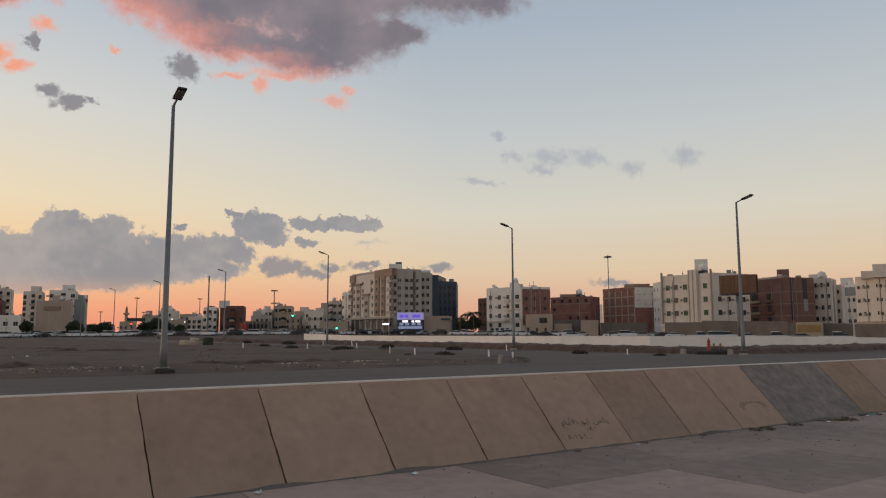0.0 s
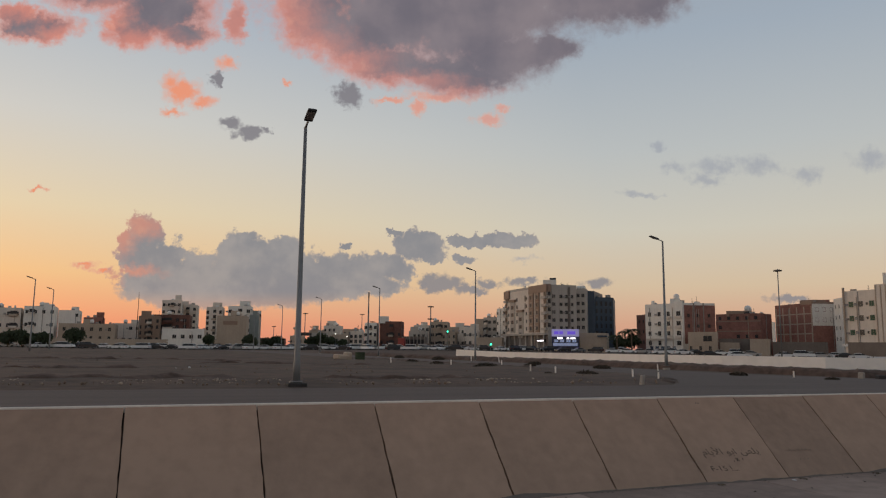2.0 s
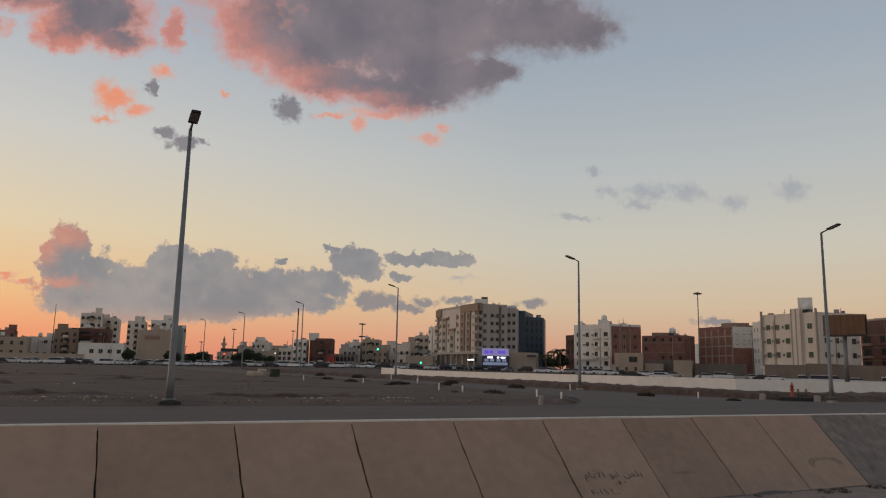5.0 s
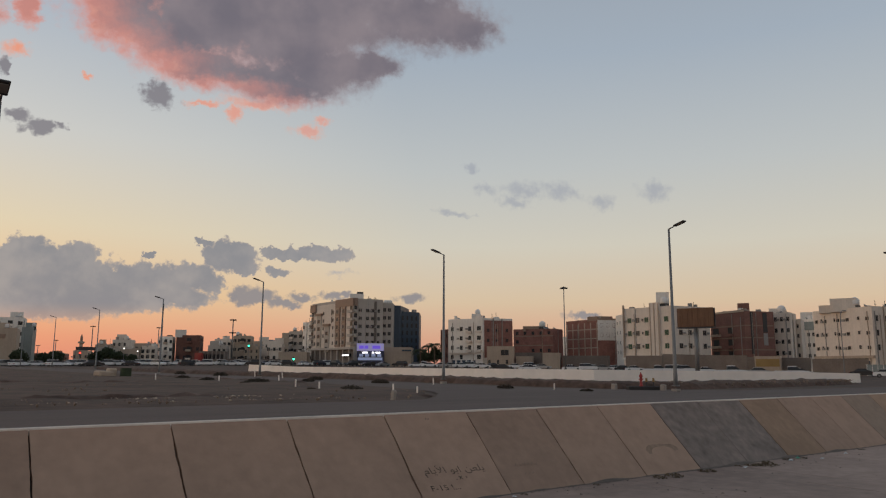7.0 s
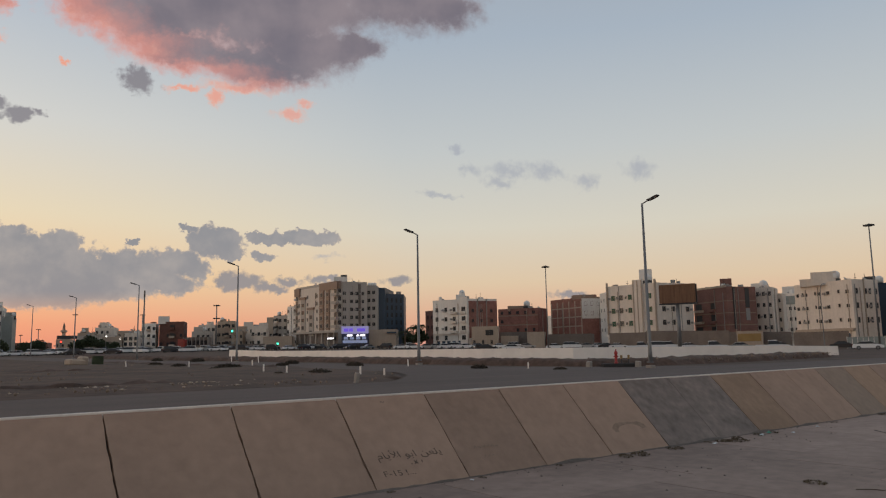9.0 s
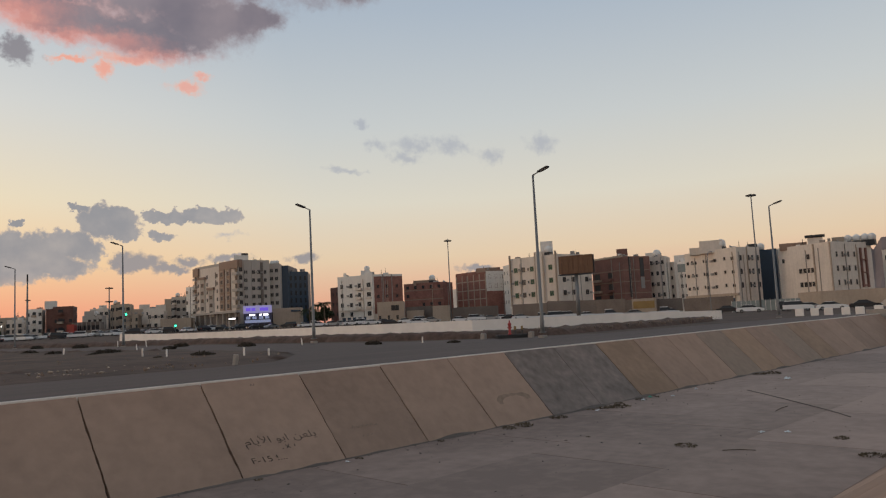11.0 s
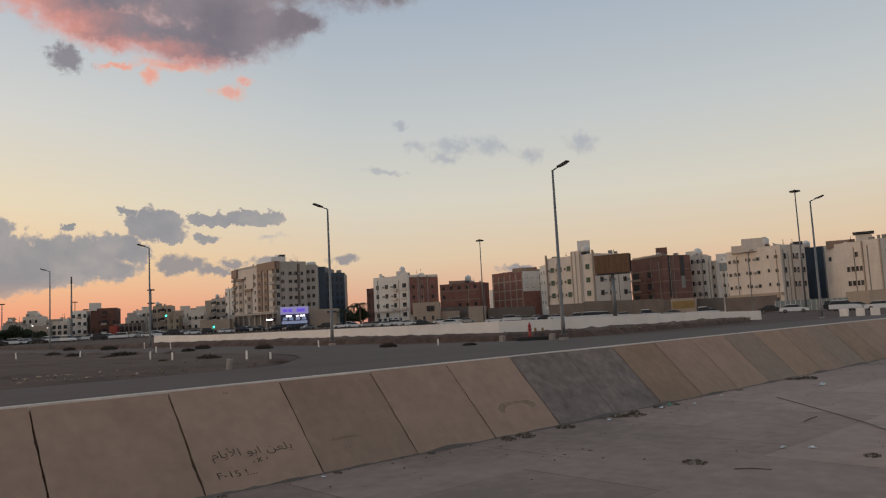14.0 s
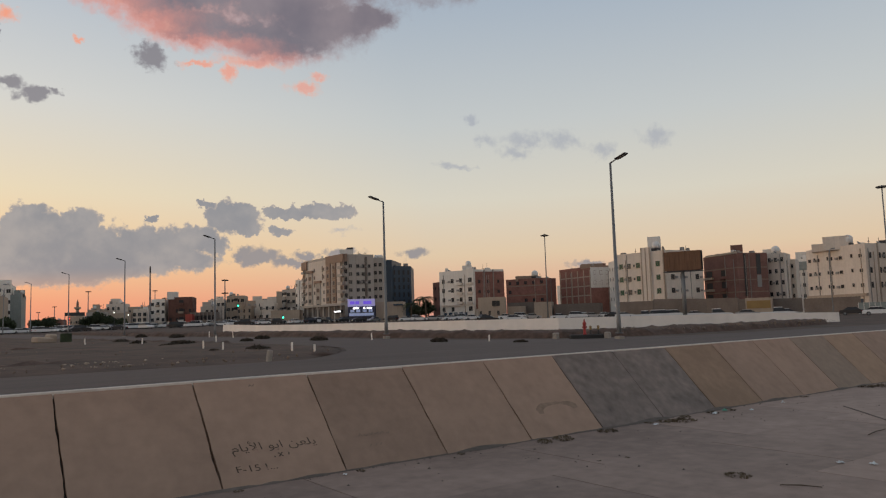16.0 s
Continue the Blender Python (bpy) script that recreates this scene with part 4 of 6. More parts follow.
def window_meshes(w, h, pane_mat, frame_mat, depth):
    key = (round(w, 2), round(h, 2), pane_mat, frame_mat, depth)
    if key not in window_cache:
        t = 0.09
        bm = boxes((-w / 2 - t, -w / 2, -0.02, depth, -h / 2 - t, h / 2 + t), (w / 2, w / 2 + t, -0.02, depth, -h / 2 - t, h / 2 + t),
                   (-w / 2, w / 2, -0.02, depth, h / 2, h / 2 + t), (-w / 2, w / 2, -0.02, depth + 0.08, -h / 2 - t, -h / 2))
        fr = link_mesh("window", bm, M[frame_mat])
        pn = link_mesh("pane", boxes((-w / 2, -0.02, -0.02, 0.025, -h / 2, h / 2), (0.02, w / 2, -0.02, 0.03, -h / 2, h / 2)), M[pane_mat])
        window_cache[key] = (fr.data, pn.data)
        bpy.data.objects.remove(fr)
        bpy.data.objects.remove(pn)
    return window_cache[key]


ac_mesh = link_mesh("ac", boxes((-0.4, 0.4, 0, 0.38, -0.28, 0.28), bevel=0.03), M["frame"]).data
bpy.data.objects.remove(bpy.data.objects["ac"])


class Block:
    """A building by its near corner and its two visible ends, each a bearing and a distance."""

    def __init__(self, label, left, corner, right, top, wall, category="apartment building", name="apartment_building", group="buildings along the city edge", parapet=0.7):
        c, l, r = at(*corner), at(*left), at(*right)
        self.z0 = min(level(c.x, c.y), level(l.x, l.y), level(r.x, r.y)) - 0.6
        self.c, self.top, self.skin = c, top, wall
        self.root = empty(name, c.x, c.y, self.z0, label, category, group)
        self.h = top - self.z0
        centre = (l + r) / 2 - c
        self.faces = {}
        for key, e in (("l", l), ("r", r)):
            u = e - c
            length = u.length
            u.normalize()
            n = Vector((u.y, -u.x, 0))
            if n.dot(centre) > 0:
                n = -n
            self.faces[key] = (u, n, length)
        quad = [Vector((0, 0, 0)), r - c, r + l - 2 * c, l - c]
        mid = sum(quad, Vector()) / 4
        inner = [mid + (q - mid) * (1 - 0.6 / max(1, (q - mid).length)) for q in quad]
        bm = bmesh.new()
        rings = [[bm.verts.new((q.x, q.y, z)) for q in ring] for ring, z in ((quad, 0), (quad, self.h), (inner, self.h), (inner, self.h - parapet))]
        for a, b in zip(rings, rings[1:]):
            for i in range(4):
                j = (i + 1) % 4
                bm.faces.new((a[i], a[j], b[j], b[i]))
        bmesh.ops.recalc_face_normals(bm, faces=bm.faces)
        part("wall", bm, M[wall], self.root)
        bm = bmesh.new()
        bm.faces.new([bm.verts.new((q.x, q.y, self.h - parapet + 0.01)) for q in inner])
        part("roof", bm, M["concrete"], self.root)

    def frame_at(self, face, u, z, out=0.0):
        """The pose on a facade: x along it, y outwards, z up."""
        d, n, _ = self.faces[face]
        o = d * u + n * out
        x = n.cross(Vector((0, 0, 1))) * -1
        return Matrix(((x.x, n.x, 0, o.x), (x.y, n.y, 0, o.y), (0, 0, 1, z), (0, 0, 0, 1)))

    def window(self, face, u, z, w=1.1, h=1.3, pane="pane", frame_mat=None, depth=0.1, ac=False, out=0.0):
        frame_mat = frame_mat or self.skin
        fr, pn = window_meshes(w, h, pane, frame_mat, depth)
        ob = new("window", fr)
        ob.parent, ob.matrix_basis = self.root, self.frame_at(face, u, z - self.z0, out)
        kid = new("pane", pn)
        kid.parent = ob
        if ac:
            a = new("air_conditioner", ac_mesh)
            a.parent, a.matrix_basis = self.root, self.frame_at(face, u + w * 0.5 + 0.65, z - self.z0 - 0.1, out)

    def windows(self, face, cols, rows, z1, z2, u1=0.1, u2=0.9, w=1.1, h=1.3, pane="pane", frame_mat=None, skip=0.0, ac=0.0, seed=0, lit=0.0):
        rnd = random.Random(seed + cols * 31 + rows)
        length = self.faces[face][2]
        for i in range(cols):
            for j in range(rows):
                if rnd.random() < skip:
                    continue
                u = length * (u1 + (u2 - u1) * (i / (cols - 1) if cols > 1 else 0.5))
                z = z1 + (z2 - z1) * (j / (rows - 1) if rows > 1 else 0.5)
                self.window(face, u, z, w, h, "shop_light" if rnd.random() < lit else pane, frame_mat, 0.1, rnd.random() < ac)

    def strip(self, face, u0, u1, z0, z1, depth, material, name="band", label=""):
        """A box on a facade between two fractions of its length."""
        d, n, length = self.faces[face]
        w = (u1 - u0) * length
        bm = boxes((-w / 2, w / 2, -0.05, depth, 0, z1 - z0))
        ob = part(name, bm, M[material], self.root, label)
        ob.matrix_basis = self.frame_at(face, (u0 + u1) / 2 * length, z0 - self.z0)
        return ob

    def roof_box(self, az, dist, w, d, z1, material, name="stair_house", turn=0.0, z0=None):
        q = at(az, dist) - self.c
        base = self.h - 0.75 if z0 is None else z0 - self.z0
        ob = part(name, boxes((-w / 2, w / 2, -d / 2, d / 2, 0, z1 - self.z0 - base)), M[material], self.root)
        ob.matrix_basis = pose(q.x, q.y, base, 0, 0, turn - az)

    def tank(self, az, dist, z, r=1.0, name="water_tank"):
        q = at(az, dist) - self.c
        zz = z - self.z0
        bm = tube(bmesh.new(), [(0, 0, 0), (0, 0, 0.3), (0, 0, r * 1.1), (0, 0, r * 1.5), (0, 0, r * 1.75)], [r * 0.85, r, r, r * 0.7, r * 0.2], 14)
        t = part(name, bm, M["tank"], self.root, "rounded white water tank", True)
        t.matrix_basis = pose(q.x, q.y, zz)
        st = part("stand", boxes((-r * 0.8, r * 0.8, -r * 0.8, r * 0.8, self.h - 0.8, zz)), M["dark"], self.root)
        st.matrix_basis = pose(q.x, q.y, 0)


    def dress(self, seed, floors=(), pipes=2, clutter=5):
        """String courses, drain pipes and roof clutter."""
        rnd = random.Random(seed)
        for z in floors:
            for f in ("l", "r"):
                self.strip(f, 0.0, 1.0, z, z + 0.16, 0.07, self.skin, "string_course")
        for f in ("l", "r"):
            length = self.faces[f][2]
            for _ in range(pipes):
                u, half = rnd.uniform(0.06, 0.95), 0.07 / length
                self.strip(f, u - half, u + half, self.z0 + 2.0, self.top - rnd.uniform(0.3, 2), 0.16, rnd.choice(("frame", "tan", "concrete")), "drain_pipe")
        for _ in range(clutter):
            d, n, length = self.faces[rnd.choice("lr")]
            q = d * length * rnd.uniform(0.05, 0.95) - n * rnd.uniform(0.9, 3.5)
            kind = rnd.random()
            if kind < 0.4:
                w, h = rnd.uniform(0.5, 1.5), rnd.uniform(1.0, 1.9)
                o = part("roof_box", boxes((-w / 2, w / 2, -w / 2, w / 2, self.h - 0.75, self.h - 0.7 + h)), M[rnd.choice(("tank", "concrete", "frame", self.skin))], self.root)
            elif kind < 0.7:
                o = part("antenna", boxes((-0.04, 0.04, -0.04, 0.04, self.h - 0.75, self.h + rnd.uniform(0.8, 2.4)), (-0.5, 0.5, -0.03, 0.03, self.h + 0.5, self.h + 0.58)), M["dark"], self.root)
            else:
                o = part("satellite_dish", tube(bmesh.new(), [(0, 0, self.h - 0.7), (0, -0.1, self.h + 0.1), (0, -0.3, self.h + 0.35)], [0.05, 0.08, 0.55], 10), M["frame"], self.root)
            o.matrix_basis = pose(q.x, q.y, 0)


# the large hotel block
b = Block("large six-storey greige hotel block with brown corner bands", (26.81, 278), (29.91, 250), (32.12, 254), 24.2, "greige")
HL, HR = b.faces["l"][2], b.faces["r"][2]
b.strip("l", 0.07, 0.97, 7.6, 23.3, 0.12, "cream", "facade_panel", "pale cream facade cladding")
b.strip("l", 0.0, 0.40, 21.7, 24.35, 0.55, "bronze", "cornice", "brown corner fascia")
b.strip("l", 0.88, 1.01, 20.8, 23.7, 0.7, "bronze", "cornice", "brown corner fascia")
b.strip("r", 0.0, 0.09, 21.7, 24.35, 0.5, "bronze", "cornice", "brown corner fascia")
# two brown bays with a cream strip between, each with its column of windows
for u0, u1 in ((0.17, 0.25), (0.30, 0.40)):
    b.strip("l", u0, u1, 8.0, 21.7, 0.5, "bronze", "pier", "brown vertical cladding")
    for j in range(5):
        b.window("l", HL * (u0 + u1) / 2, 9.4 + 2.7 * j, 1.5, 1.3, "pane", "greige", out=0.5)
        b.strip("l", u0 + 0.01, u1 - 0.01, 10.4 + 2.7 * j, 10.65 + 2.7 * j, 0.56, "tan", "spandrel")
# tall recessed bays on the cream part
for u, z0, z1 in ((0.60, 6.2, 15.5), (0.80, 8.0, 19.5)):
    b.strip("l", u - 0.055, u + 0.055, z0, z1, 0.4, "greige", "bay", "grey projecting bay")
    b.strip("l", u - 0.075, u + 0.075, z1, z1 + 0.8, 0.9, "bronze", "bay_cap", "brown bay cap")
    z = z0 + 1.3
    while z < z1 - 0.8:
        b.window("l", HL * u, z, 2.0, 1.3, out=0.4)
        z += 2.7
for j in range(2):
    b.window("l", HL * 0.50, 17.6 + 2.7 * j, 0.6, 2.0, out=0.12)
for u in (0.47, 0.70, 0.91):
    for j in range(5):
        if (u, j) != (0.70, 0):
            b.window("l", HL * u, 9.4 + 2.7 * j, 0.8, 1.1, out=0.12)
# rounded corner balconies
for j in range(5):
    for key, u0, u1 in (("l", 0.0, 0.1), ("l", 0.94, 1.0), ("r", 0.0, 0.075)):
        b.strip(key, u0, u1, 8.6 + 2.7 * j, 9.5 + 2.7 * j, 0.95, "greige", "balcony")
        b.window(key, (HL if key == "l" else HR) * (u0 + u1) / 2, 10.3 + 2.7 * j, 1.5 if key == "l" else 1.1, 1.4, out=0.2)
# grey flank: raised panels between dark slits
for u0, u1 in ((0.13, 0.27), (0.40, 0.68), (0.78, 0.9)):
    b.strip("r", u0, u1, 7.6, 24.0, 0.16, "greige", "facade_panel")
b.strip("r", 0.70, 0.76, 7.6, 23.4, 0.45, "grey_wall", "pilaster", "dark grey pilaster")
for u, wd in ((0.17, 0.5), (0.23, 0.5), (0.45, 1.1), (0.63, 1.1), (0.84, 0.9)):
    for j in range(5):
        b.window("r", HR * u, 9.4 + 2.7 * j, wd, 1.15, out=0.16, ac=(wd > 1 and j % 2 == 0))
b.strip("l", 0.0, 0.98, 1.0, 7.2, 0.06, "grey_wall", "shop_front", "dark arcade of shop fronts")
for k in range(7):
    b.strip("l", 0.06 + 0.135 * k, 0.085 + 0.135 * k, 1.0, 7.4, 0.5, "greige", "column")
b.strip("l", 0.0, 1.0, 7.0, 7.7, 1.3, "greige", "canopy", "overhanging first floor edge")
b.strip("l", 0.04, 0.22, 4.6, 5.6, 0.75, "dark", "sign_board", "dark shop sign with white lit bars")
for k in range(5):
    b.strip("l", 0.055 + 0.03 * k, 0.075 + 0.03 * k, 4.85, 5.3, 0.82, "sign_white", "sign_letter_bar", "white lit sign bar")
b.roof_box(30.1, 256, 4.6, 5, 26.1, "pale")
b.roof_box(30.35, 257, 2.2, 2, 27.0, "dark", "tank_frame")
b.dress(1, (8.3, 13.6, 19.0), 2, 6)
w = Block("grey side wing of the hotel with small windows", (32.05, 256), (32.87, 256), (33.2, 270), 23.2, "greige")
w.windows("l", 2, 5, 9.8, 20.8, 0.3, 0.75, 1.0, 1.2)
for dy in (32.3, 32.5, 32.7):
    w.tank(dy, 259, 23.3, 0.7)
s = Block("dark blue-grey clad office block with narrow windows", (32.87, 262), (33.5, 262), (34.2, 280), 22.9, "slate")
s = Block("dark blue-grey clad office block with narrow windows", (33.45, 264), (34.95, 268), (35.14, 285), 20.9, "slate")
s.windows("l", 4, 5, 8, 18.6, 0.15, 0.85, 0.7, 1.6)
s.dress(2, (), 0, 3)
# shop in front of the hotel
sh = Block("two-storey shop with a violet lit sign and bright windows", (30.15, 240), (32.17, 240), (32.3, 250), 6.6, "sign_blue", "shop", "shop", "shops at the city edge", 0.3)
sh.strip("l", -0.01, 1.01, 6.3, 8.7, 0.35, "sign_violet", "sign_board", "violet lit sign board")
for u0, u1 in ((0.12, 0.42), (0.58, 0.72), (0.75, 0.92)):
    sh.strip("l", u0, u1, 7.0, 8.0, 0.4, "sign_letters", "sign_letter_bar", "violet lit sign bar")
for u0, u1 in ((0.12, 0.3), (0.36, 0.44), (0.6, 0.8)):
    sh.strip("l", u0, u1, 5.5, 6.0, 0.3, "sign_white", "sign_letter_bar", "white lit sign bar")
sh.strip("l", 0.04, 0.96, 3.3, 4.2, 0.14, "shop_light", "shop_window", "lit shop window band")
for u in (0.16, 0.38, 0.62, 0.84):
    sh.window("l", sh.faces["l"][2] * u, 4.9, 1.3, 0.9, "shop_light", "sign_blue")
    sh.window("l", sh.faces["l"][2] * u, 2.2, 1.5, 1.4)
ann = Block("low windowless cream annexe wall beside the shop", (32.25, 243), (34.3, 243), (34.5, 252), 7.6, "tan", "building")
ann.strip("l", 0.0, 0.35, 6.3, 6.8, 0.5, "slate", "painted_sign", "dark painted mark")

# white block with brick side
b = Block("four-storey white apartment block with a bare brick side", (37.14, 240), (39.82, 232), (42.07, 236), 16.6, "pale")
b.strip("r", 0.03, 1.0, 4.2, 15.9, 0.1, "brick", "brick_side", "bare red block side wall")
for u in (0.1, 0.38, 0.62, 0.88):
    for j in range(4):
        if (u, j) == (0.38, 0):
            continue
        b.window("l", b.faces["l"][2] * u, 4.4 + 3.0 * j, 1.5 if u < 0.2 else 1.1, 1.35, ac=(j > 0 and u in (0.38, 0.62)), out=0.4 if u < 0.2 else 0.0)
        if u in (0.1, 0.38) and j:
            b.strip("l", u - 0.07, u + 0.07, 2.9 + 3.0 * j, 3.6 + 3.0 * j, 1.0, "cream", "balcony", "cream balcony front")
b.strip("l", 0.0, 0.2, 2.2, 17.2, 0.4, "pale", "pier")
b.strip("l", 0.05, 0.95, 5.4, 5.8, 0.5, "cream", "band")
for k in range(5):
    b.strip("l", 0.2 + 0.15 * k, 0.29 + 0.15 * k, 1.2, 3.4, 0.14, "slate", "shop_door", "dark shop doorway")
for u in (0.32, 0.62):
    b.strip("r", u, u + 0.025, 4.5, 16.6, 0.3, "concrete", "pipe_chase")
for u in (0.16, 0.46, 0.8):
    for j in range(3):
        b.window("r", b.faces["r"][2] * u, 6.4 + 3.2 * j, 0.8, 1.0, "pane", "brick", out=0.1)
b.roof_box(39.3, 236, 3.0, 3, 18.1, "pale")
b.tank(39.4, 236, 18.1, 0.9)
b.dress(3, (5.9, 8.9, 11.9, 15.0), 3, 6)
x = Block("bare brown brick block behind the white one", (36.6, 262), (37.3, 256), (37.9, 262), 14.3, "brick_brown", "building")
x.windows("l", 2, 3, 5, 12, 0.3, 0.7, 0.9, 1.1)
y_ = Block("low yellow-cream villa with a parapet", (40.06, 224), (42.1, 222), (42.2, 232), 7.5, "tan", "villa", "villa", "buildings along the city edge")
y_.window("l", y_.faces["l"][2] * 0.33, 5.6, 2.4, 1.6, "pane")
y_.windows("l", 3, 1, 2.6, 3.0, 0.25, 0.9, 0.7, 1.2)
# red block behind
b = Block("unfinished red block building with concrete bands", (42.2, 256), (45.2, 250), (45.95, 258), 14.2, "brick")
for z in (5.2, 8.4, 11.6):
    b.strip("l", 0.0, 1.0, z, z + 0.35, 0.06, "bronze", "floor_band")
b.windows("l", 5, 3, 6.9, 12.8, 0.1, 0.9, 1.0, 1.1, skip=0.4)
b.roof_box(43.6, 256, 6, 4, 15.2, "bronze")
b.tank(44.4, 254, 15.0, 1.1)
b.dress(4, (), 1, 6)
for azs, dd, tp, wl, lb in (((42.25, 44.3), 232, 5.8, "grey_wall", "low grey roofed workshop"), ((42.3, 43.6), 228, 4.6, "tan", "low tan workshop yard wall"), ((44.3, 45.6), 224, 5.6, "tan", "low tan walled shed"), ((45.8, 49.2), 226, 4.8, "grey_wall", "low grey yard building")):
    k = Block(lb, (azs[0], dd), (azs[1], dd), (azs[1] + 0.15, dd + 8), tp, wl, "shed", "shed", "sheds at the city edge", 0.3)
# brick frame building
b = Block("red brick building with pale concrete frame lines", (46.23, 264), (48.55, 250), (49.97, 253), 17.3, "brick")
for z in (4.5, 7.6, 10.7, 13.8):
    b.strip("l", 0.0, 1.0, z, z + 0.35, 0.08, "tan", "floor_band", "pale concrete floor band")
for k in range(6):
    b.strip("l", 0.005 + 0.19 * k, 0.03 + 0.19 * k, 3, 16.2, 0.08, "tan", "frame_post", "pale concrete post")
b.strip("r", 0.0, 1.0, 10.2, 17.2, 0.1, "pale", "white_upper_wall", "white rendered upper wall")
b.windows("r", 3, 2, 12.0, 15.2, 0.2, 0.85, 0.9, 1.2)
b.strip("r", 0.0, 1.0, 17.0, 17.5, 0.25, "bronze", "cornice")
b.strip("l", 0.0, 0.3, 16.8, 18.2, 0.1, "bronze", "cornice")
b.roof_box(48.8, 256, 8, 4, 18.4, "bronze")
b.dress(5, (), 1, 5)
m_ = Block("slim white building behind the brick block", (49.9, 246), (50.35, 240), (50.8, 246), 18.0, "pale", "building")
m_.windows("l", 2, 4, 6, 15.5, 0.3, 0.75, 0.8, 1.1)
mz = Block("far slim white tower in a gap", (45.95, 330), (46.3, 328), (46.4, 335), 14.5, "pale", "tower", "tower", "buildings along the city edge")

# cream block with stair tower
b = Block("four-storey cream apartment block with a stair tower", (50.36, 222), (54.02, 212), (56.56, 222), 18.4, "cream")
b.strip("l", 0.26, 0.44, 3.0, 19.6, 0.5, "cream", "stair_tower")
for u in (0.27, 0.35, 0.43, 0.02, 0.97):
    b.strip("l", u - 0.008, u + 0.008, 4.0, 19.4, 0.62, "tan", "pipe")
for j in range(3):
    z = 7.3 + 3.75 * j
    for u, pn in ((0.14, "greenpane"), (0.52, "greenpane"), (0.70, "pane"), (0.86, "greenpane")):
        b.window("l", b.faces["l"][2] * u, z, 1.35, 1.45, pn, ac=(u in (0.7, 0.86)))
    for u in (0.6, 0.79):
        b.window("l", b.faces["l"][2] * u, z, 0.6, 0.7)
    for u in (0.17, 0.42, 0.83):
        if j < 2:
            b.window("r", b.faces["r"][2] * u, z, 1.4, 1.4, ac=True)
b.strip("l", -0.02, 1.02, 3.6, 4.3, 0.6, "pale", "plinth_band", "white plinth band")
b.roof_box(53.3, 220, 3.6, 4, 22.8, "pale")
b.tank(53.4, 216.8, 19.4, 1.1)
b.roof_box(55.0, 224, 9.5, 5, 18.2, "cream")
b.dress(6, (5.4, 9.2, 12.9), 2, 7)

# hoarding
p0, p1, pc = at(54.26, 152), at(56.79, 150), at(55.3, 151)
bill = empty("billboard", pc.x, pc.y, level(pc.x, pc.y) - 0.3, "large rusty blank billboard on one thick post", "billboard")
part("post", tube(bmesh.new(), [(0, 0, 0), (0, 0, 9.4)], [0.42, 0.36], 14), M["steel"], bill, smooth=True)
d = (p1 - p0)
ln = d.length
ang = math.degrees(math.atan2(d.y, d.x))
zb = 9.3 - bill.location.z
pn_ = part("panel", boxes((-ln / 2, ln / 2, -0.35, -0.1, zb, zb + 3.7), bevel=0.03), M["rust"], bill, "rust-brown bare metal panel")
back = part("rear_panel", boxes((-ln / 2, ln / 2, 0.9, 1.1, zb, zb + 3.7)), M["dark"], bill)
cat = part("catwalk", boxes((-ln / 2, ln / 2, -1.1, 1.4, zb - 0.25, zb - 0.1)), M["dark"], bill)
for o in (pn_, back, cat):
    o.matrix_basis = pose(0.2, 0, 0, 0, 0, ang)
for k in range(8):
    o = part("panel_rib", boxes((-ln / 2 + k * ln / 7 - 0.04, -ln / 2 + k * ln / 7 + 0.04, -0.4, -0.34, zb, zb + 3.7)), M["rust"], bill)
    o.matrix_basis = pose(0.2, 0, 0, 0, 0, ang)

# brown brick block
b = Block("brown brick apartment block with arched balconies", (56.62, 234), (58.9, 222), (60.84, 228), 17.2, "brick_brown")
for z in (6.2, 9.6, 13.0):
    b.strip("r", 0.0, 1.0, z, z + 0.3, 0.08, "bronze", "floor_band")
    b.strip("l", 0.0, 1.0, z, z + 0.3, 0.08, "bronze", "floor_band")
for z in (5.0, 8.4, 11.8):
    b.window("l", b.faces["l"][2] * 0.42, z, 1.9, 2.0)
    b.window("l", b.faces["l"][2] * 0.84, z, 2.8, 2.0)
    b.strip("l", 0.32, 0.52, z - 1.5, z - 0.8, 0.9, "brick_brown", "balcony")
    b.strip("l", 0.7, 0.98, z - 1.5, z - 0.8, 0.9, "tan", "balcony")
# the shade of two vertical recesses, put on as dark raised strips
b.strip("r", 0.2, 0.28, 5.2, 17.0, 0.15, "dark", "light_well", "dark vertical recess")
b.strip("r", 0.62, 0.76, 11.2, 16.8, 0.12, "dark", "light_well", "dark vertical recess")
b.strip("r", 0.62, 0.76, 7.6, 11.0, 0.12, "frame", "window_panel", "grey glazed panel")
b.roof_box(58.9, 228, 3.2, 3, 19.8, "brick_brown")
b.dress(7, (), 2, 7)
b.strip("l", 0.0, 0.9, 17.0, 17.6, 0.3, "tan", "cornice", "pale parapet band")
hl = Block("low tan kiosk with a yellow board", (59.3, 178), (61.0, 178), (61.1, 182), 3.9, "tan", "kiosk", "kiosk", "sheds at the city edge", 0.3)
hl.strip("l", 0.05, 0.95, 1.6, 3.3, 0.1, "yellow", "notice_board", "faded yellow board")
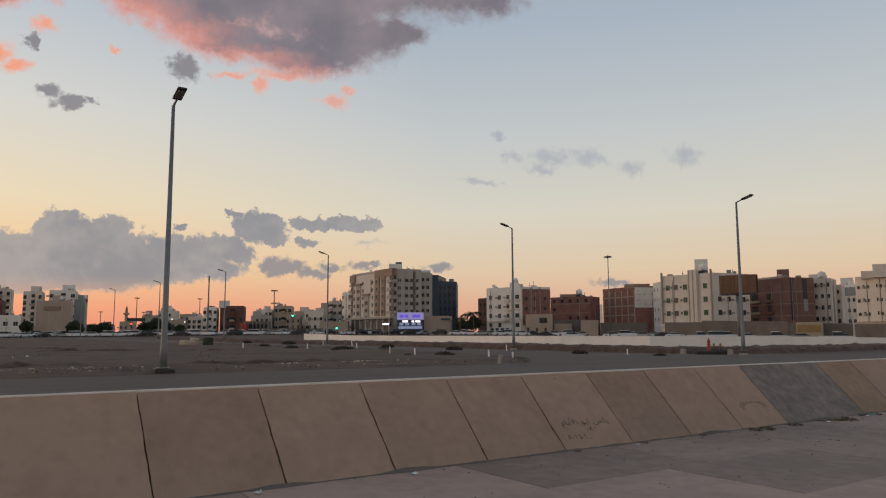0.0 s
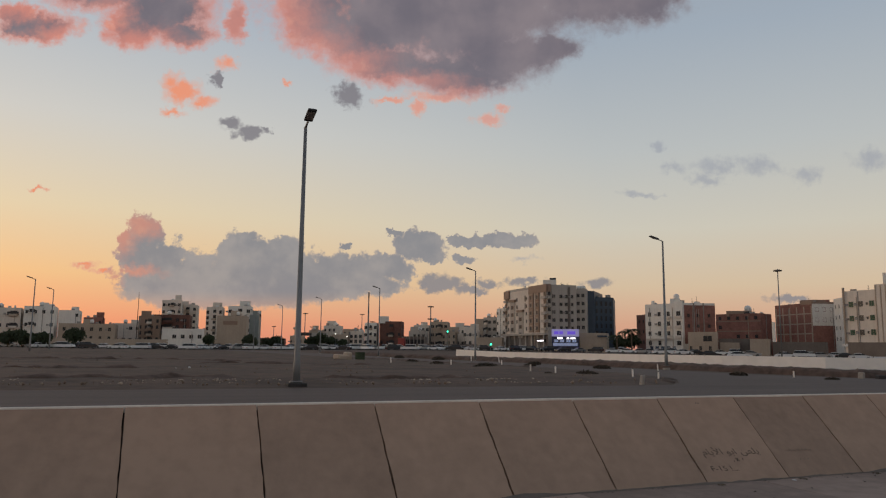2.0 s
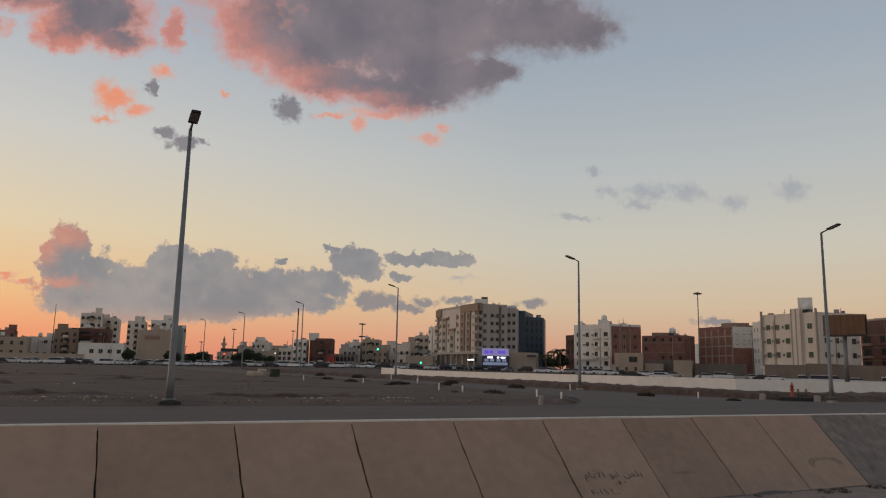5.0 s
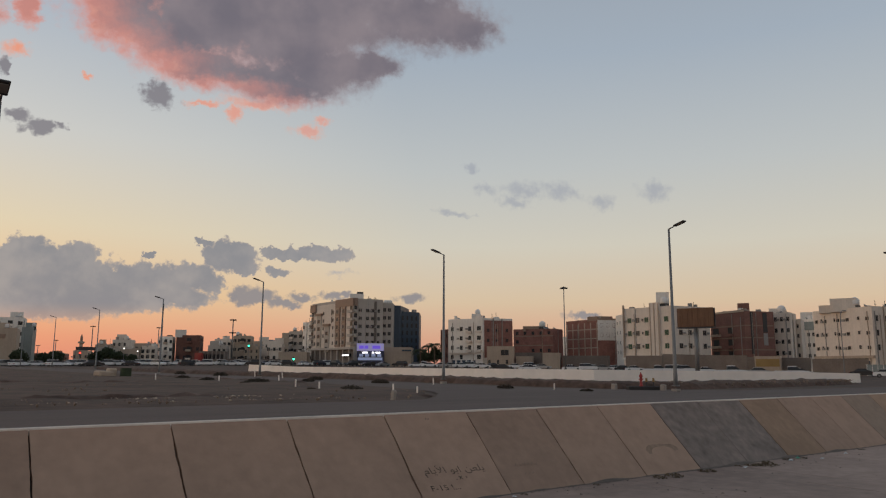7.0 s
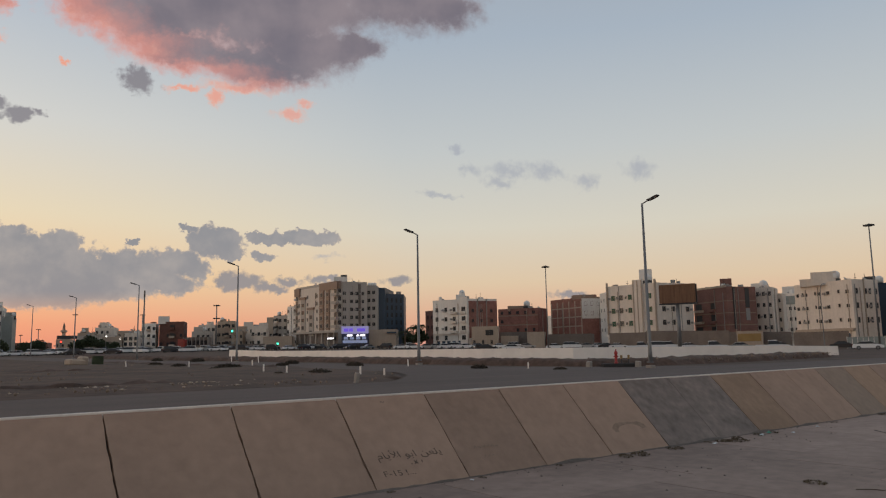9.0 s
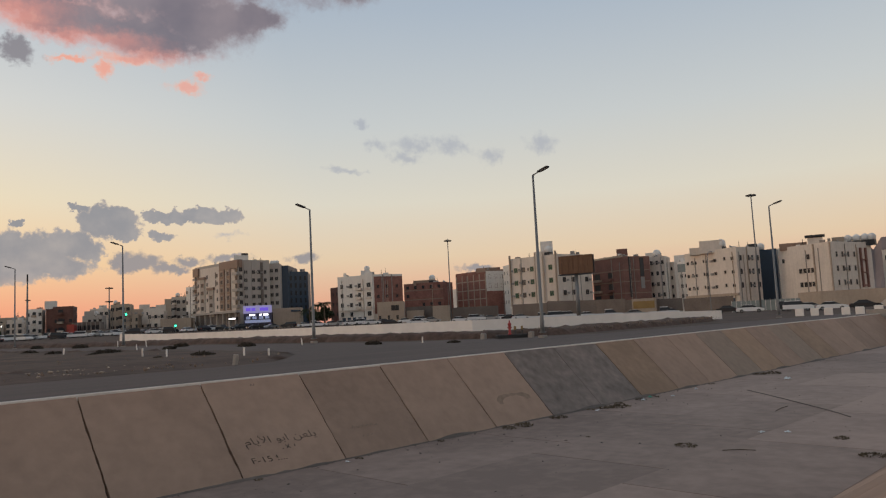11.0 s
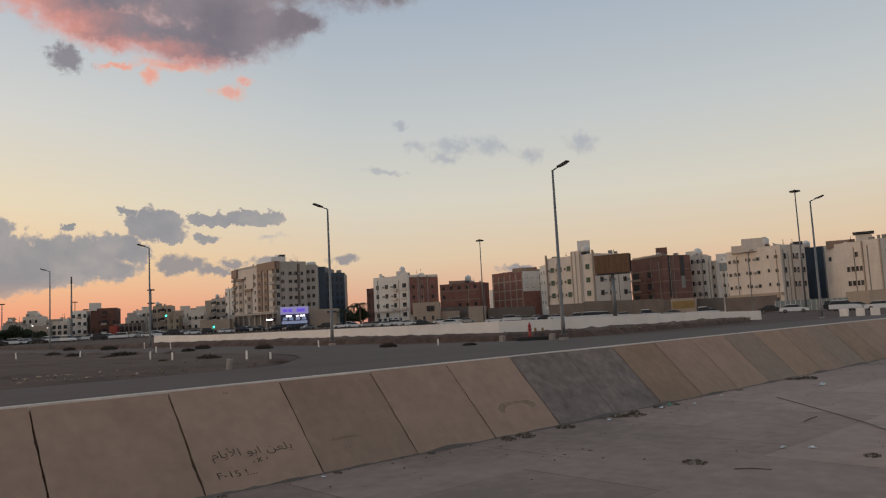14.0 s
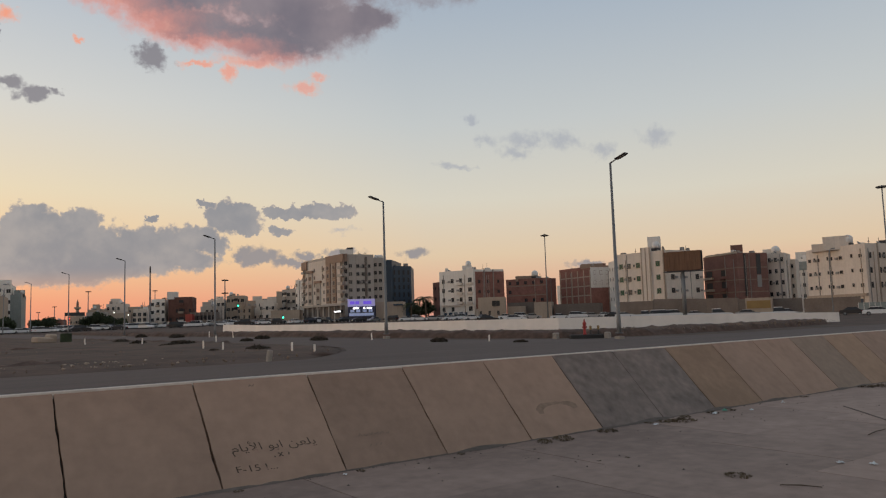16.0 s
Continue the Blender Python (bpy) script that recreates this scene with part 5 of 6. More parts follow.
# slim cream blocks
b = Block("slim five-storey cream apartment block", (60.81, 232), (61.92, 230), (62.3, 240), 17.1, "cream")
b.windows("l", 3, 4, 5.5, 15.2, 0.15, 0.85, 0.8, 1.2, skip=0.15, ac=0.4)
b.tank(61.4, 234, 17.3, 1.2)
b.roof_box(61.0, 236, 3.5, 3, 18.6, "pale")
b.dress(8, (), 2, 5)
b = Block("narrow cream block with a pitched stair roof", (61.92, 240), (62.58, 238), (62.8, 246), 15.6, "cream")
b.windows("l", 2, 4, 5, 13.5, 0.3, 0.75, 0.7, 1.1, ac=0.3)
b = Block("pale block with a grey-green upper storey", (62.55, 252), (63.5, 250), (63.7, 258), 16.2, "pale")
b.strip("l", 0.0, 0.9, 12.8, 15.4, 0.15, "teal", "cladding", "grey-green cladding")
b.windows("l", 3, 3, 5, 11.5, 0.15, 0.8, 0.8, 1.1)
b.roof_box(63.0, 256, 3.5, 3, 18.6, "pale")
b.dress(9, (), 1, 4)

# wide cream block with arches
b = Block("wide four-storey cream apartment block with arched ground floor", (63.32, 203), (66.86, 190), (68.4, 197), 15.3, "cream")
b.strip("l", 0.0, 1.0, 3.6, 4.2, 0.6, "tan", "cornice", "overhanging floor edge")
for j in range(3):
    z = 6.0 + 3.3 * j
    for u, wd in ((0.08, 1.3), (0.22, 0.9), (0.4, 1.3), (0.56, 1.3), (0.62, 0.7), (0.78, 1.1), (0.85, 0.8), (0.94, 1.2)):
        b.window("l", b.faces["l"][2] * u, z + (0.15 if wd < 1 else 0), wd * 0.75, 0.8, ac=(u in (0.4, 0.78)))
    for u in (0.16, 0.5, 0.66, 0.9):
        b.window("r", b.faces["r"][2] * u, z, 0.8, 1.3, ac=(u == 0.5))
for u in (0.12, 0.36, 0.62, 0.85):
    b.strip("l", u - 0.05, u + 0.05, 1.2, 3.0, 0.15, "slate", "doorway", "dark arched doorway")
b.strip("r", 0.42, 0.44, 2, 15.4, 0.3, "tan", "pipe")
b.roof_box(65.2, 197, 5.5, 4, 17.7, "cream")
b.roof_box(64.2, 200, 3.5, 3, 16.4, "cream")
b.tank(65.9, 196, 16.0, 1.1)
b.dress(10, (7.6, 10.9), 3, 8)
dk = Block("tall dark grey-green clad building", (68.35, 207), (69.5, 204), (69.7, 214), 15.1, "slate", "building")
dk.roof_box(68.0, 205, 2.2, 2, 16.7, "dark")
dk.tank(68.5, 208, 15.3, 1.0)
# pale block at the east
b = Block("wide pale cream apartment block with roof tanks", (69.59, 196), (72.9, 186), (75.3, 200), 14.5, "cream")
for j in range(3):
    z = 5.2 + 3.2 * j
    for u in (0.36, 0.42, 0.5, 0.58):
        if j < 2 or u in (0.42,):
            b.window("l", b.faces["l"][2] * u, z, 0.9, 1.1)
    for u in (0.12, 0.26, 0.4, 0.55):
        b.window("r", b.faces["r"][2] * u, z, 0.8, 1.2, ac=(u == 0.26))
b.window("l", b.faces["l"][2] * 0.9, 11.2, 0.8, 1.0)
for z in (4.2, 7.2, 10.2):
    b.strip("r", 0.68, 0.71, z - 0.3, z + 2.9, 0.4, "brick_brown", "balcony_frame", "red-brown balcony frame")
    b.strip("r", 0.81, 0.84, z - 0.3, z + 2.9, 0.4, "brick_brown", "balcony_frame", "red-brown balcony frame")
    b.strip("r", 0.71, 0.81, z, z + 0.3, 0.4, "brick_brown", "balcony_frame", "red-brown balcony frame")
b.strip("l", 0.3, 0.32, 2, 14.4, 0.25, "tan", "pipe")
b.strip("l", 0.0, 0.02, 2, 14.4, 0.25, "tan", "pipe")
b.roof_box(72.0, 192, 3.2, 3, 16.0, "cream")
b.roof_box(72.0, 192, 4.2, 4, 16.6, "dark", "canopy", 0, 16.2)
b.roof_box(70.6, 196, 6.0, 4, 15.4, "bronze")
for a in (74.0, 74.5, 75.0, 75.4):
    b.tank(a, 199, 15.0, 0.9)
b.roof_box(73.4, 197, 2.6, 3, 16.0, "tan")
b.dress(11, (), 3, 7)
b = Block("beige apartment block beyond a spoil heap", (75.9, 222), (78.5, 215), (80, 225), 13.6, "cream")
b.windows("l", 4, 3, 5, 11.5, 0.1, 0.9, 1.0, 1.2)
mh = tagged(link_mesh("spoil_heap", ribbon([tuple(at(75.2, 170).to_2d()), tuple(at(79, 172).to_2d())], [(-4, 0), (-2, 2.0), (0, 3.4), (2, 2.2), (4, 0)], 0.5, 9), M["tan"]), "heap of tan excavated earth", "spoil heap")

# yard walls at the city edge
def yard_wall(points, material, label, name="yard_wall"):
    bm = bmesh.new()
    prev = None
    for az, dist, zt in points:
        p = at(az, dist)
        n = Vector((p.x - 7.9, p.y, 0)).normalized() * 0.2
        row = [bm.verts.new((p.x + s * n.x, p.y + s * n.y, z)) for s, z in ((-1, level(p.x, p.y) - 0.8), (-1, zt), (1, zt), (1, level(p.x, p.y) - 0.8))]
        if prev:
            for k in range(3):
                bm.faces.new((prev[k], prev[k + 1], row[k + 1], row[k]))
        else:
            bm.faces.new(row)
        prev = row
    bm.faces.new(prev[::-1])
    bmesh.ops.recalc_face_normals(bm, faces=bm.faces)
    return tagged(link_mesh(name, bm, M[material]), label, "wall", kind="structure")


yard_wall([(50.4, 200, 4.4), (53.0, 193, 4.3), (53.1, 193, 4.7), (56.7, 188, 4.3), (58.8, 184, 4.2), (58.9, 184, 3.8), (62.9, 180, 3.5)], "grey_wall", "rough grey block yard wall")
yard_wall([(63.0, 176, 3.3), (66.4, 170, 3.3)], "grey_wall", "grey block yard wall before the apartments")
yard_wall([(70.6, 176, 3.2), (72, 174, 3.3), (80, 174, 3.2)], "tan", "tan block yard wall")
yard_wall([(-14, 262, 4.2), (-2, 262, 4.0), (5, 262, 4.2)], "tan", "low tan wall behind the parked cars")
yard_wall([(19.5, 250, 3.6), (24.5, 250, 3.6)], "grey_wall", "low grey yard wall beside the main road")
fence = empty("hoarding_fence", *at(66.4, 165), "grey-green panelled site hoarding fence", "fence")
fence.location.z = level(fence.location.x, fence.location.y) - 0.2
for k in range(14):
    q = at(66.4 + 0.32 * k, 165) - Vector((fence.location.x, fence.location.y, 0))
    o = part("fence_panel", boxes((-0.44, 0.44, -0.03, 0.03, 0.25, 2.4)), M["teal"], fence)
    o.matrix_basis = pose(q.x, q.y, 0, 0, 0, -67 - 0.3 * k)
    o = part("fence_post", boxes((-0.5, -0.43, -0.06, 0.06, 0, 2.5)), M["white"], fence)
    o.matrix_basis = pose(q.x, q.y, 0, 0, 0, -67 - 0.3 * k)

# western skyline
def plain(label, a0, a1, dist, top, wall, cols, rows, depth=14, turn=0.25, category="apartment building", win=1.0, z1=4.5, skip=0.1, side=True, **more):
    k = Block(label, (a0, dist + 4), (a1 - turn, dist), (a1, dist + depth), top, wall, category, category.replace(" ", "_"))
    rnd = random.Random(int(dist * 3 + top * 10))
    if cols:
        k.windows("l", cols, rows, z1, top - 2.0, 0.1, 0.9, win * rnd.uniform(0.9, 1.5), 1.25, skip=skip, seed=int(dist + top), **more)
        if side:
            k.windows("r", 2, rows, z1, top - 2.0, 0.25, 0.75, win, 1.2, skip=0.2)
        step = (top - 2.0 - z1) / max(1, rows - 1)
        for j in range(rows):
            k.strip("l", 0.0, 1.0, z1 + step * j - 1.15, z1 + step * j - 0.95, 0.12, wall, "string_course")
        # a stack of balconies on one bay
        if rows > 2:
            u = rnd.choice((0.08, 0.36, 0.64))
            for j in range(rows):
                k.strip("l", u, u + 0.2, z1 + step * j - 1.0, z1 + step * j - 0.2, 1.0, rnd.choice((wall, "cream", "tan")), "balcony")
                # solid dark panel painted for the shade inside each balcony
                k.strip("l", u + 0.015, u + 0.185, z1 + step * j - 0.2, z1 + step * j + 0.9, 0.2, "pane", "balcony_opening", "dark panel in place of a shaded balcony opening")
    return k


k = plain("white five-storey block with a dark brick side", 16.06, 17.2, 300, 12.4, "pale", 3, 3)
k = plain("dark red brick block beside the white one", 17.2, 19.1, 297, 12.9, "brick_dark", 4, 3, skip=0.5)
k.roof_box(17.5, 302, 4, 4, 15.0, "pale")
k = plain("red painted roadside advertising cabin", 18.4, 19.1, 255, 5.6, "red", 0, 0, category="kiosk")
k = plain("low dark glass-fronted car showroom", 18.7, 20.75, 262, 6.3, "grey_wall", 0, 0, category="showroom")
for i in range(7):
    k.strip("l", 0.04 + 0.14 * i, 0.15 + 0.14 * i, 2.2, 5.2, 0.1, "pane", "glass_bay", "dark glazed bay")
    k.strip("l", 0.0 + 0.155 * i, 0.02 + 0.155 * i, 1.4, 6.3, 0.3, "concrete", "column")
for a0, a1, dd, tp, wl, c, r, lb in (
        (19.9, 21.3, 320, 12.4, "cream", 4, 2, "cream low apartment block"), (21.2, 22.7, 312, 13.6, "tan", 4, 3, "tan apartment block with roof rooms"),
        (22.7, 24.4, 302, 11.2, "cream", 4, 2, "cream villa block with a flat roof"), (24.5, 26.3, 330, 13.6, "tan", 4, 3, "tan apartment block with roof tanks"),
        (24.4, 26.75, 270, 6.4, "tan", 0, 0, "low tan flat-roofed shop row"), (26.2, 27.1, 292, 18.4, "pale", 2, 4, "pale block beside the hotel"),
        (12.0, 13.2, 330, 9.8, "tan", 3, 2, "tan apartment block behind trees"), (13.1, 14.6, 340, 12.2, "cream", 4, 2, "cream apartment block behind trees"), (14.5, 16.1, 318, 10.2, "tan", 4, 2, "tan low-rise apartment block"),
        (10.2, 11.9, 400, 8.5, "tan", 3, 1, "far tan low-rise house"), (11.9, 13.3, 300, 8.0, "greige", 4, 2, "grey low-rise shop row"), (13.5, 15.0, 288, 7.2, "tan", 4, 1, "tan low-rise workshop row"), (14.9, 16.0, 282, 8.4, "cream", 3, 2, "cream low house with roof clutter"),
        (19.4, 20.9, 290, 9.0, "greige", 4, 2, "grey low-rise office row"), (22.0, 23.2, 286, 8.8, "tan", 3, 2, "tan low house beside the main road"), (23.6, 24.9, 284, 9.6, "cream", 3, 2, "cream low house beside the main road"), (25.2, 26.4, 300, 15.2, "greige", 3, 4, "grey-tan apartment block with roof rooms"), (7.7, 10.0, 430, 7.4, "brick_brown", 3, 1, "far brown low house"),
        (0.75, 2.3, 330, 21.4, "cream", 4, 6, "tall grey concrete apartment tower"), (1.9, 3.4, 340, 20.2, "cream", 3, 6, "tall grey concrete apartment slab"), (-0.6, 2.82, 302, 14.0, "brick_dark", 6, 4, "dark red brick multi-storey apartment block"), (-0.9, 0.75, 296, 13.2, "bronze", 4, 4, "brown apartment block with open balconies"),
        (0.5, 3.65, 258, 7.7, "pale", 5, 1, "long low white villa"), (3.65, 5.0, 284, 16.6, "cream", 2, 6, "cream apartment block with stacked balconies"),
        (4.3, 6.65, 258, 12.4, "tan", 0, 0, "blank tan commercial building"), (5.2, 7.05, 284, 17.2, "pale", 2, 4, "white apartment block with roof room"), (6.75, 7.65, 280, 13.9, "teal", 0, 0, "narrow grey glazed block"),
        (-10.6, -8.0, 303, 14.9, "cream", 5, 3, "cream multi-storey apartment block"), (-8.1, -6.0, 298, 15.6, "pale", 4, 3, "white multi-storey apartment block"),
        (-5.9, -4.4, 330, 15.9, "pale", 2, 2, "white stepped apartment block"), (-6.0, -2.2, 290, 9.6, "tan", 6, 2, "low tan apartment row"), (-4.4, -3.0, 310, 12.6, "brick", 2, 2, "brick upper storey apartment block"),
        (-2.3, -0.4, 330, 11.2, "cream", 4, 2, "grey-cream low apartment block"), (-14, -10.6, 300, 13.5, "cream", 5, 3, "cream multi-storey apartment row")):
    k = plain(lb, a0, a1, dd, tp, wl, c, r, ac=0.2)
    mid_az = (a0 + a1) / 2
    k.dress(int(a0 * 7) + 400, (), 1 if c else 0, 4 if tp > 8 else 2)
    rnd = random.Random(int(a0 * 10) + 99)
    if rnd.random() < 0.8 and tp > 8:
        k.roof_box(mid_az + rnd.uniform(-0.4, 0.4), dd + 6, rnd.uniform(2.5, 4), 3, tp + rnd.uniform(1.2, 2.4), wl)
    if rnd.random() < 0.6 and tp > 8:
        k.tank(mid_az + rnd.uniform(-0.5, 0.5), dd + 5, tp + 0.3, 0.8)
    if lb.startswith("blank tan"):
        k.strip("l", 0.3, 0.78, 9.3, 10.6, 0.2, "bronze", "sign_board", "faded brown sign board")

# minaret
p = at(11.25, 420)
mn = empty("minaret", p.x, p.y, level(p.x, p.y), "slender far minaret with a gallery", "minaret")
part("shaft", tube(bmesh.new(), [(0, 0, 0), (0, 0, 9.5)], [1.0, 0.8], 10), M["tan"], mn)
part("gallery", tube(bmesh.new(), [(0, 0, 9.4), (0, 0, 9.8), (0, 0, 10.6)], [0.9, 1.6, 1.5], 10), M["tan"], mn)
part("cap", tube(bmesh.new(), [(0, 0, 10.6), (0, 0, 12.6), (0, 0, 14.6)], [0.7, 0.6, 0.05], 10), M["bronze"], mn)


# ---- signals and lights at the junction ----
def signal(az, dist, z, lamp_key, words):
    p = at(az, dist)
    z0 = level(p.x, p.y)
    r = empty("traffic_light", p.x, p.y, z0, words, "traffic light", "traffic lights")
    h = z - z0
    part("pole", tube(bmesh.new(), [(0, 0, 0), (0, 0, h - 0.6)], [0.1, 0.08], 8), M["steel"], r)
    part("housing", boxes((-0.25, 0.25, -0.15, 0.15, h - 0.75, h + 0.6), bevel=0.03), M["dark"], r)
    o = part("signal_lamp", tube(bmesh.new(), [(0, -0.16, h), (0, -0.22, h)], [0.3, 0.3], 12), M[lamp_key], r, "lit signal lamp")


signal(25.35, 225, 3.4, "lamp_green", "green traffic light on a steel pole")
signal(22.1, 240, 7.6, "lamp_green", "green traffic light on a tall pole")
signal(10.3, 258, 5.2, "lamp_red", "red traffic light on a steel pole")
for az, dist, z in ((13.7, 270, 7.0), (14.6, 275, 6.2), (17.6, 245, 2.8)):
    p = at(az, dist)
    z0 = level(p.x, p.y)
    r = empty("lit_street_light", p.x, p.y, z0, "small lit white street light far off", "street lamp", "lit lights along the main road")
    part("pole", tube(bmesh.new(), [(0, 0, 0), (0, 0, z - z0)], [0.08, 0.06], 6), M["steel"], r)
    part("globe", tube(bmesh.new(), [(0, 0, z - z0 - 0.22), (0, 0, z - z0), (0, 0, z - z0 + 0.22)], [0.1, 0.2, 0.1], 8), M["lamp_white"], r, "lit white globe")
p = at(10.6, 262)
r = empty("overhead_sign", p.x, p.y, level(p.x, p.y), "dark overhead road sign gantry", "road sign")
part("gantry_post", tube(bmesh.new(), [(-2.5, 0, 0), (-2.5, 0, 5.0)], [0.15, 0.12], 8), M["steel"], r)
part("sign_board", boxes((-2.6, 3.2, -0.1, 0.1, 4.6, 5.7)), M["dark"], r)
q = Vector((21.4, 71.7, 0))
cab = empty("utility_cabinet", q.x, q.y, level(q.x, q.y), "dark green utility cabinet on the lot", "utility cabinet")
part("body", boxes((-0.6, 0.6, -0.4, 0.4, 0.1, 1.15), bevel=0.04), M["leaf"], cab)
part("plinth", boxes((-0.7, 0.7, -0.5, 0.5, -0.1, 0.12)), M["concrete"], cab)
part("door", boxes((-0.54, -0.03, -0.43, -0.4, 0.2, 1.08), (0.03, 0.54, -0.43, -0.4, 0.2, 1.08)), M["leaf"], cab)
cab.matrix_basis = pose(q.x, q.y, level(q.x, q.y) + 0.06) @ Matrix.Scale(0.72, 4)


# ---- trees ----
def round_tree(az, dist, top, r, seed):
    rnd = random.Random(seed)
    p = at(az, dist)
    z0 = level(p.x, p.y)
    h = top - z0
    root = empty("tree", p.x, p.y, z0, "dense dark green round street tree", "tree", "street trees")
    bm = tube(bmesh.new(), [(0, 0, -0.2), (0.05, 0, h * 0.25), (0, 0.05, h * 0.5)], [0.2, 0.15, 0.08], 8)
    for k in range(4):
        a = k * 1.6
        tube(bm, [(0, 0, h * 0.28), (r * 0.5 * math.cos(a), r * 0.5 * math.sin(a), h * 0.6)], [0.09, 0.03], 6)
    part("trunk", bm, M["bark"], root)
    bm = bmesh.new()
    lobes = [(Vector((r * 0.55 * math.cos(a), r * 0.55 * math.sin(a), h * rnd.uniform(0.5, 0.72))), r * rnd.uniform(0.45, 0.65)) for a in (i * 0.9 for i in range(7))] + [(Vector((0, 0, h * 0.78)), r * 0.55), (Vector((0, 0, h * 0.55)), r * 0.8)]
    for _ in range(1100):
        c, s = rnd.choice(lobes)
        v = Vector((rnd.gauss(0, 1), rnd.gauss(0, 1), rnd.gauss(0, 1))).normalized() * s * rnd.random() ** 0.35
        q = Euler((rnd.uniform(0, 6), rnd.uniform(0, 6), rnd.uniform(0, 6))).to_matrix()
        e = rnd.uniform(0.25, 0.5)
        bm.faces.new([bm.verts.new(c + v + q @ Vector(w)) for w in ((-e, 0, 0), (0, -e * 0.6, 0), (e, 0, 0), (0, e * 0.6, 0))])
    part("crown", bm, M["leaf"], root)


def palm(az, dist, top, seed):
    rnd = random.Random(seed)
    p = at(az, dist)
    z0 = level(p.x, p.y)
    h = top - z0 - 1.0
    root = empty("palm_tree", p.x, p.y, z0, "date palm with drooping dark fronds", "palm tree", "palm trees")
    part("trunk", tube(bmesh.new(), [(0, 0, -0.2), (0.05, 0, h * 0.5), (0, 0, h)], [0.28, 0.22, 0.24], 9), M["bark"], root)
    bm = bmesh.new()
    for k in range(44):
        a, lift = k * 2.4, rnd.uniform(-0.4, 1.0)
        ln = rnd.uniform(2.4, 3.3)
        prev = None
        for i in range(9):
            t = i / 8
            c = Vector((math.cos(a) * ln * t, math.sin(a) * ln * t, h + lift * ln * 0.7 * t - 1.5 * t * t * ln * 0.55))
            wd = 0.34 * (1 - t) + 0.06
            sd = Vector((-math.sin(a), math.cos(a), 0)) * wd
            for sgn in (1, -1):
                if i < 8:
                    bm.faces.new([bm.verts.new(v) for v in (c, c + sd * sgn + Vector((math.cos(a) * 0.3, math.sin(a) * 0.3, -0.22)), c + Vector((math.cos(a) * 0.34, math.sin(a) * 0.34, 0)))])
    part("frond_crown", bm, M["leaf"], root)


for i, (az, dist, top, r) in enumerate(((-9.3, 232, 5.4, 2.4), (-8.5, 230, 5.6, 2.3), (-7.2, 230, 5.2, 2.2), (-5.4, 226, 6.4, 2.6), (3.7, 250, 6.0, 1.8), (6.6, 245, 5.6, 2.4),
                                        (12.6, 276, 7.6, 2.4), (13.4, 272, 6.0, 2.2), (12.0, 285, 5.6, 2.6), (9.0, 330, 6.4, 3.4), (8.3, 335, 5.6, 3.0), (14.2, 262, 4.8, 1.7), (-7.9, 236, 5.0, 1.9), (36.1, 236, 7.6, 2.6), (35.3, 246, 6.6, 2.2))):
    round_tree(az, dist, top, r, 50 + i)
palm(34.95, 228, 7.4, 1)
palm(36.05, 232, 9.3, 2)
palm(35.6, 236, 8.8, 3)

# far rocky hills in the east
bm = bmesh.new()
prev = None
for i in range(90):
    az = 66 + i * 0.5
    p = at(az, 2600)
    grow = max(0.0, min(1.0, (az - 70) / 6.5))
    h = 40 + grow * 190 * (0.85 + 0.55 * noise.noise((az * 0.35, 0, 7)) + 0.22 * noise.noise((az * 1.7, 0, 8)) + 0.1 * noise.noise((az * 5, 0, 9)))
    q = at(az, 3400)
    row = [bm.verts.new((p.x, p.y, -5)), bm.verts.new((p.x * 1.06, p.y * 1.06, h * 0.5)), bm.verts.new((p.x * 1.12, p.y * 1.12, h)), bm.verts.new((q.x, q.y, -5))]
    if prev:
        for k in range(3):
            bm.faces.new((prev[k], row[k], row[k + 1], prev[k + 1]))
    prev = row
tagged(link_mesh("backdrop_hills", bm, M["rock"], smooth=False), "distant bare rocky hills", "hills", kind="structure")


# ---- marks, silt and litter in the channel ----
def on_slope(x, s, lift=0.006):
    """The pose on the far slope: x along it, s metres up from its foot."""
    return pose(x, TOE_Y, TOE_Z, slope_turn) @ pose(0, s, lift)


def scrawl(strokes, material, name, label, x, s, scale):
    """Hand-drawn strokes as thin flat ribbons."""
    bm = bmesh.new()
    for st in strokes:
        pts = [Vector((a * scale, b * scale, 0)) for a, b in st]
        for p, q in zip(pts, pts[1:]):
            d = (q - p)
            if d.length < 1e-6:
                continue
            n = Vector((-d.y, d.x, 0)).normalized() * 0.014
            e = d.normalized() * 0.008
            bm.faces.new([bm.verts.new(v) for v in (p - e - n, q + e - n, q + e + n, p - e + n)])
    ob = tagged(link_mesh(name, bm, material), label, "graffiti")
    ob.matrix_basis = on_slope(x, s)
    return ob


rnd = random.Random(8)


def lettering(body, x, s, size, turn, label):
    txt = bpy.data.curves.new("lettering", "FONT")
    txt.body, txt.size, txt.shear, txt.extrude, txt.offset = body, size, -0.08, 0.001, -0.003
    txt.materials.append(M["ink"])
    ob = tagged(new("lettering", txt), label, "graffiti")
    ob.matrix_basis = on_slope(x, s) @ pose(0, 0, 0, 0, 0, turn) @ Matrix.Diagonal((1, 0.74, 1, 1))


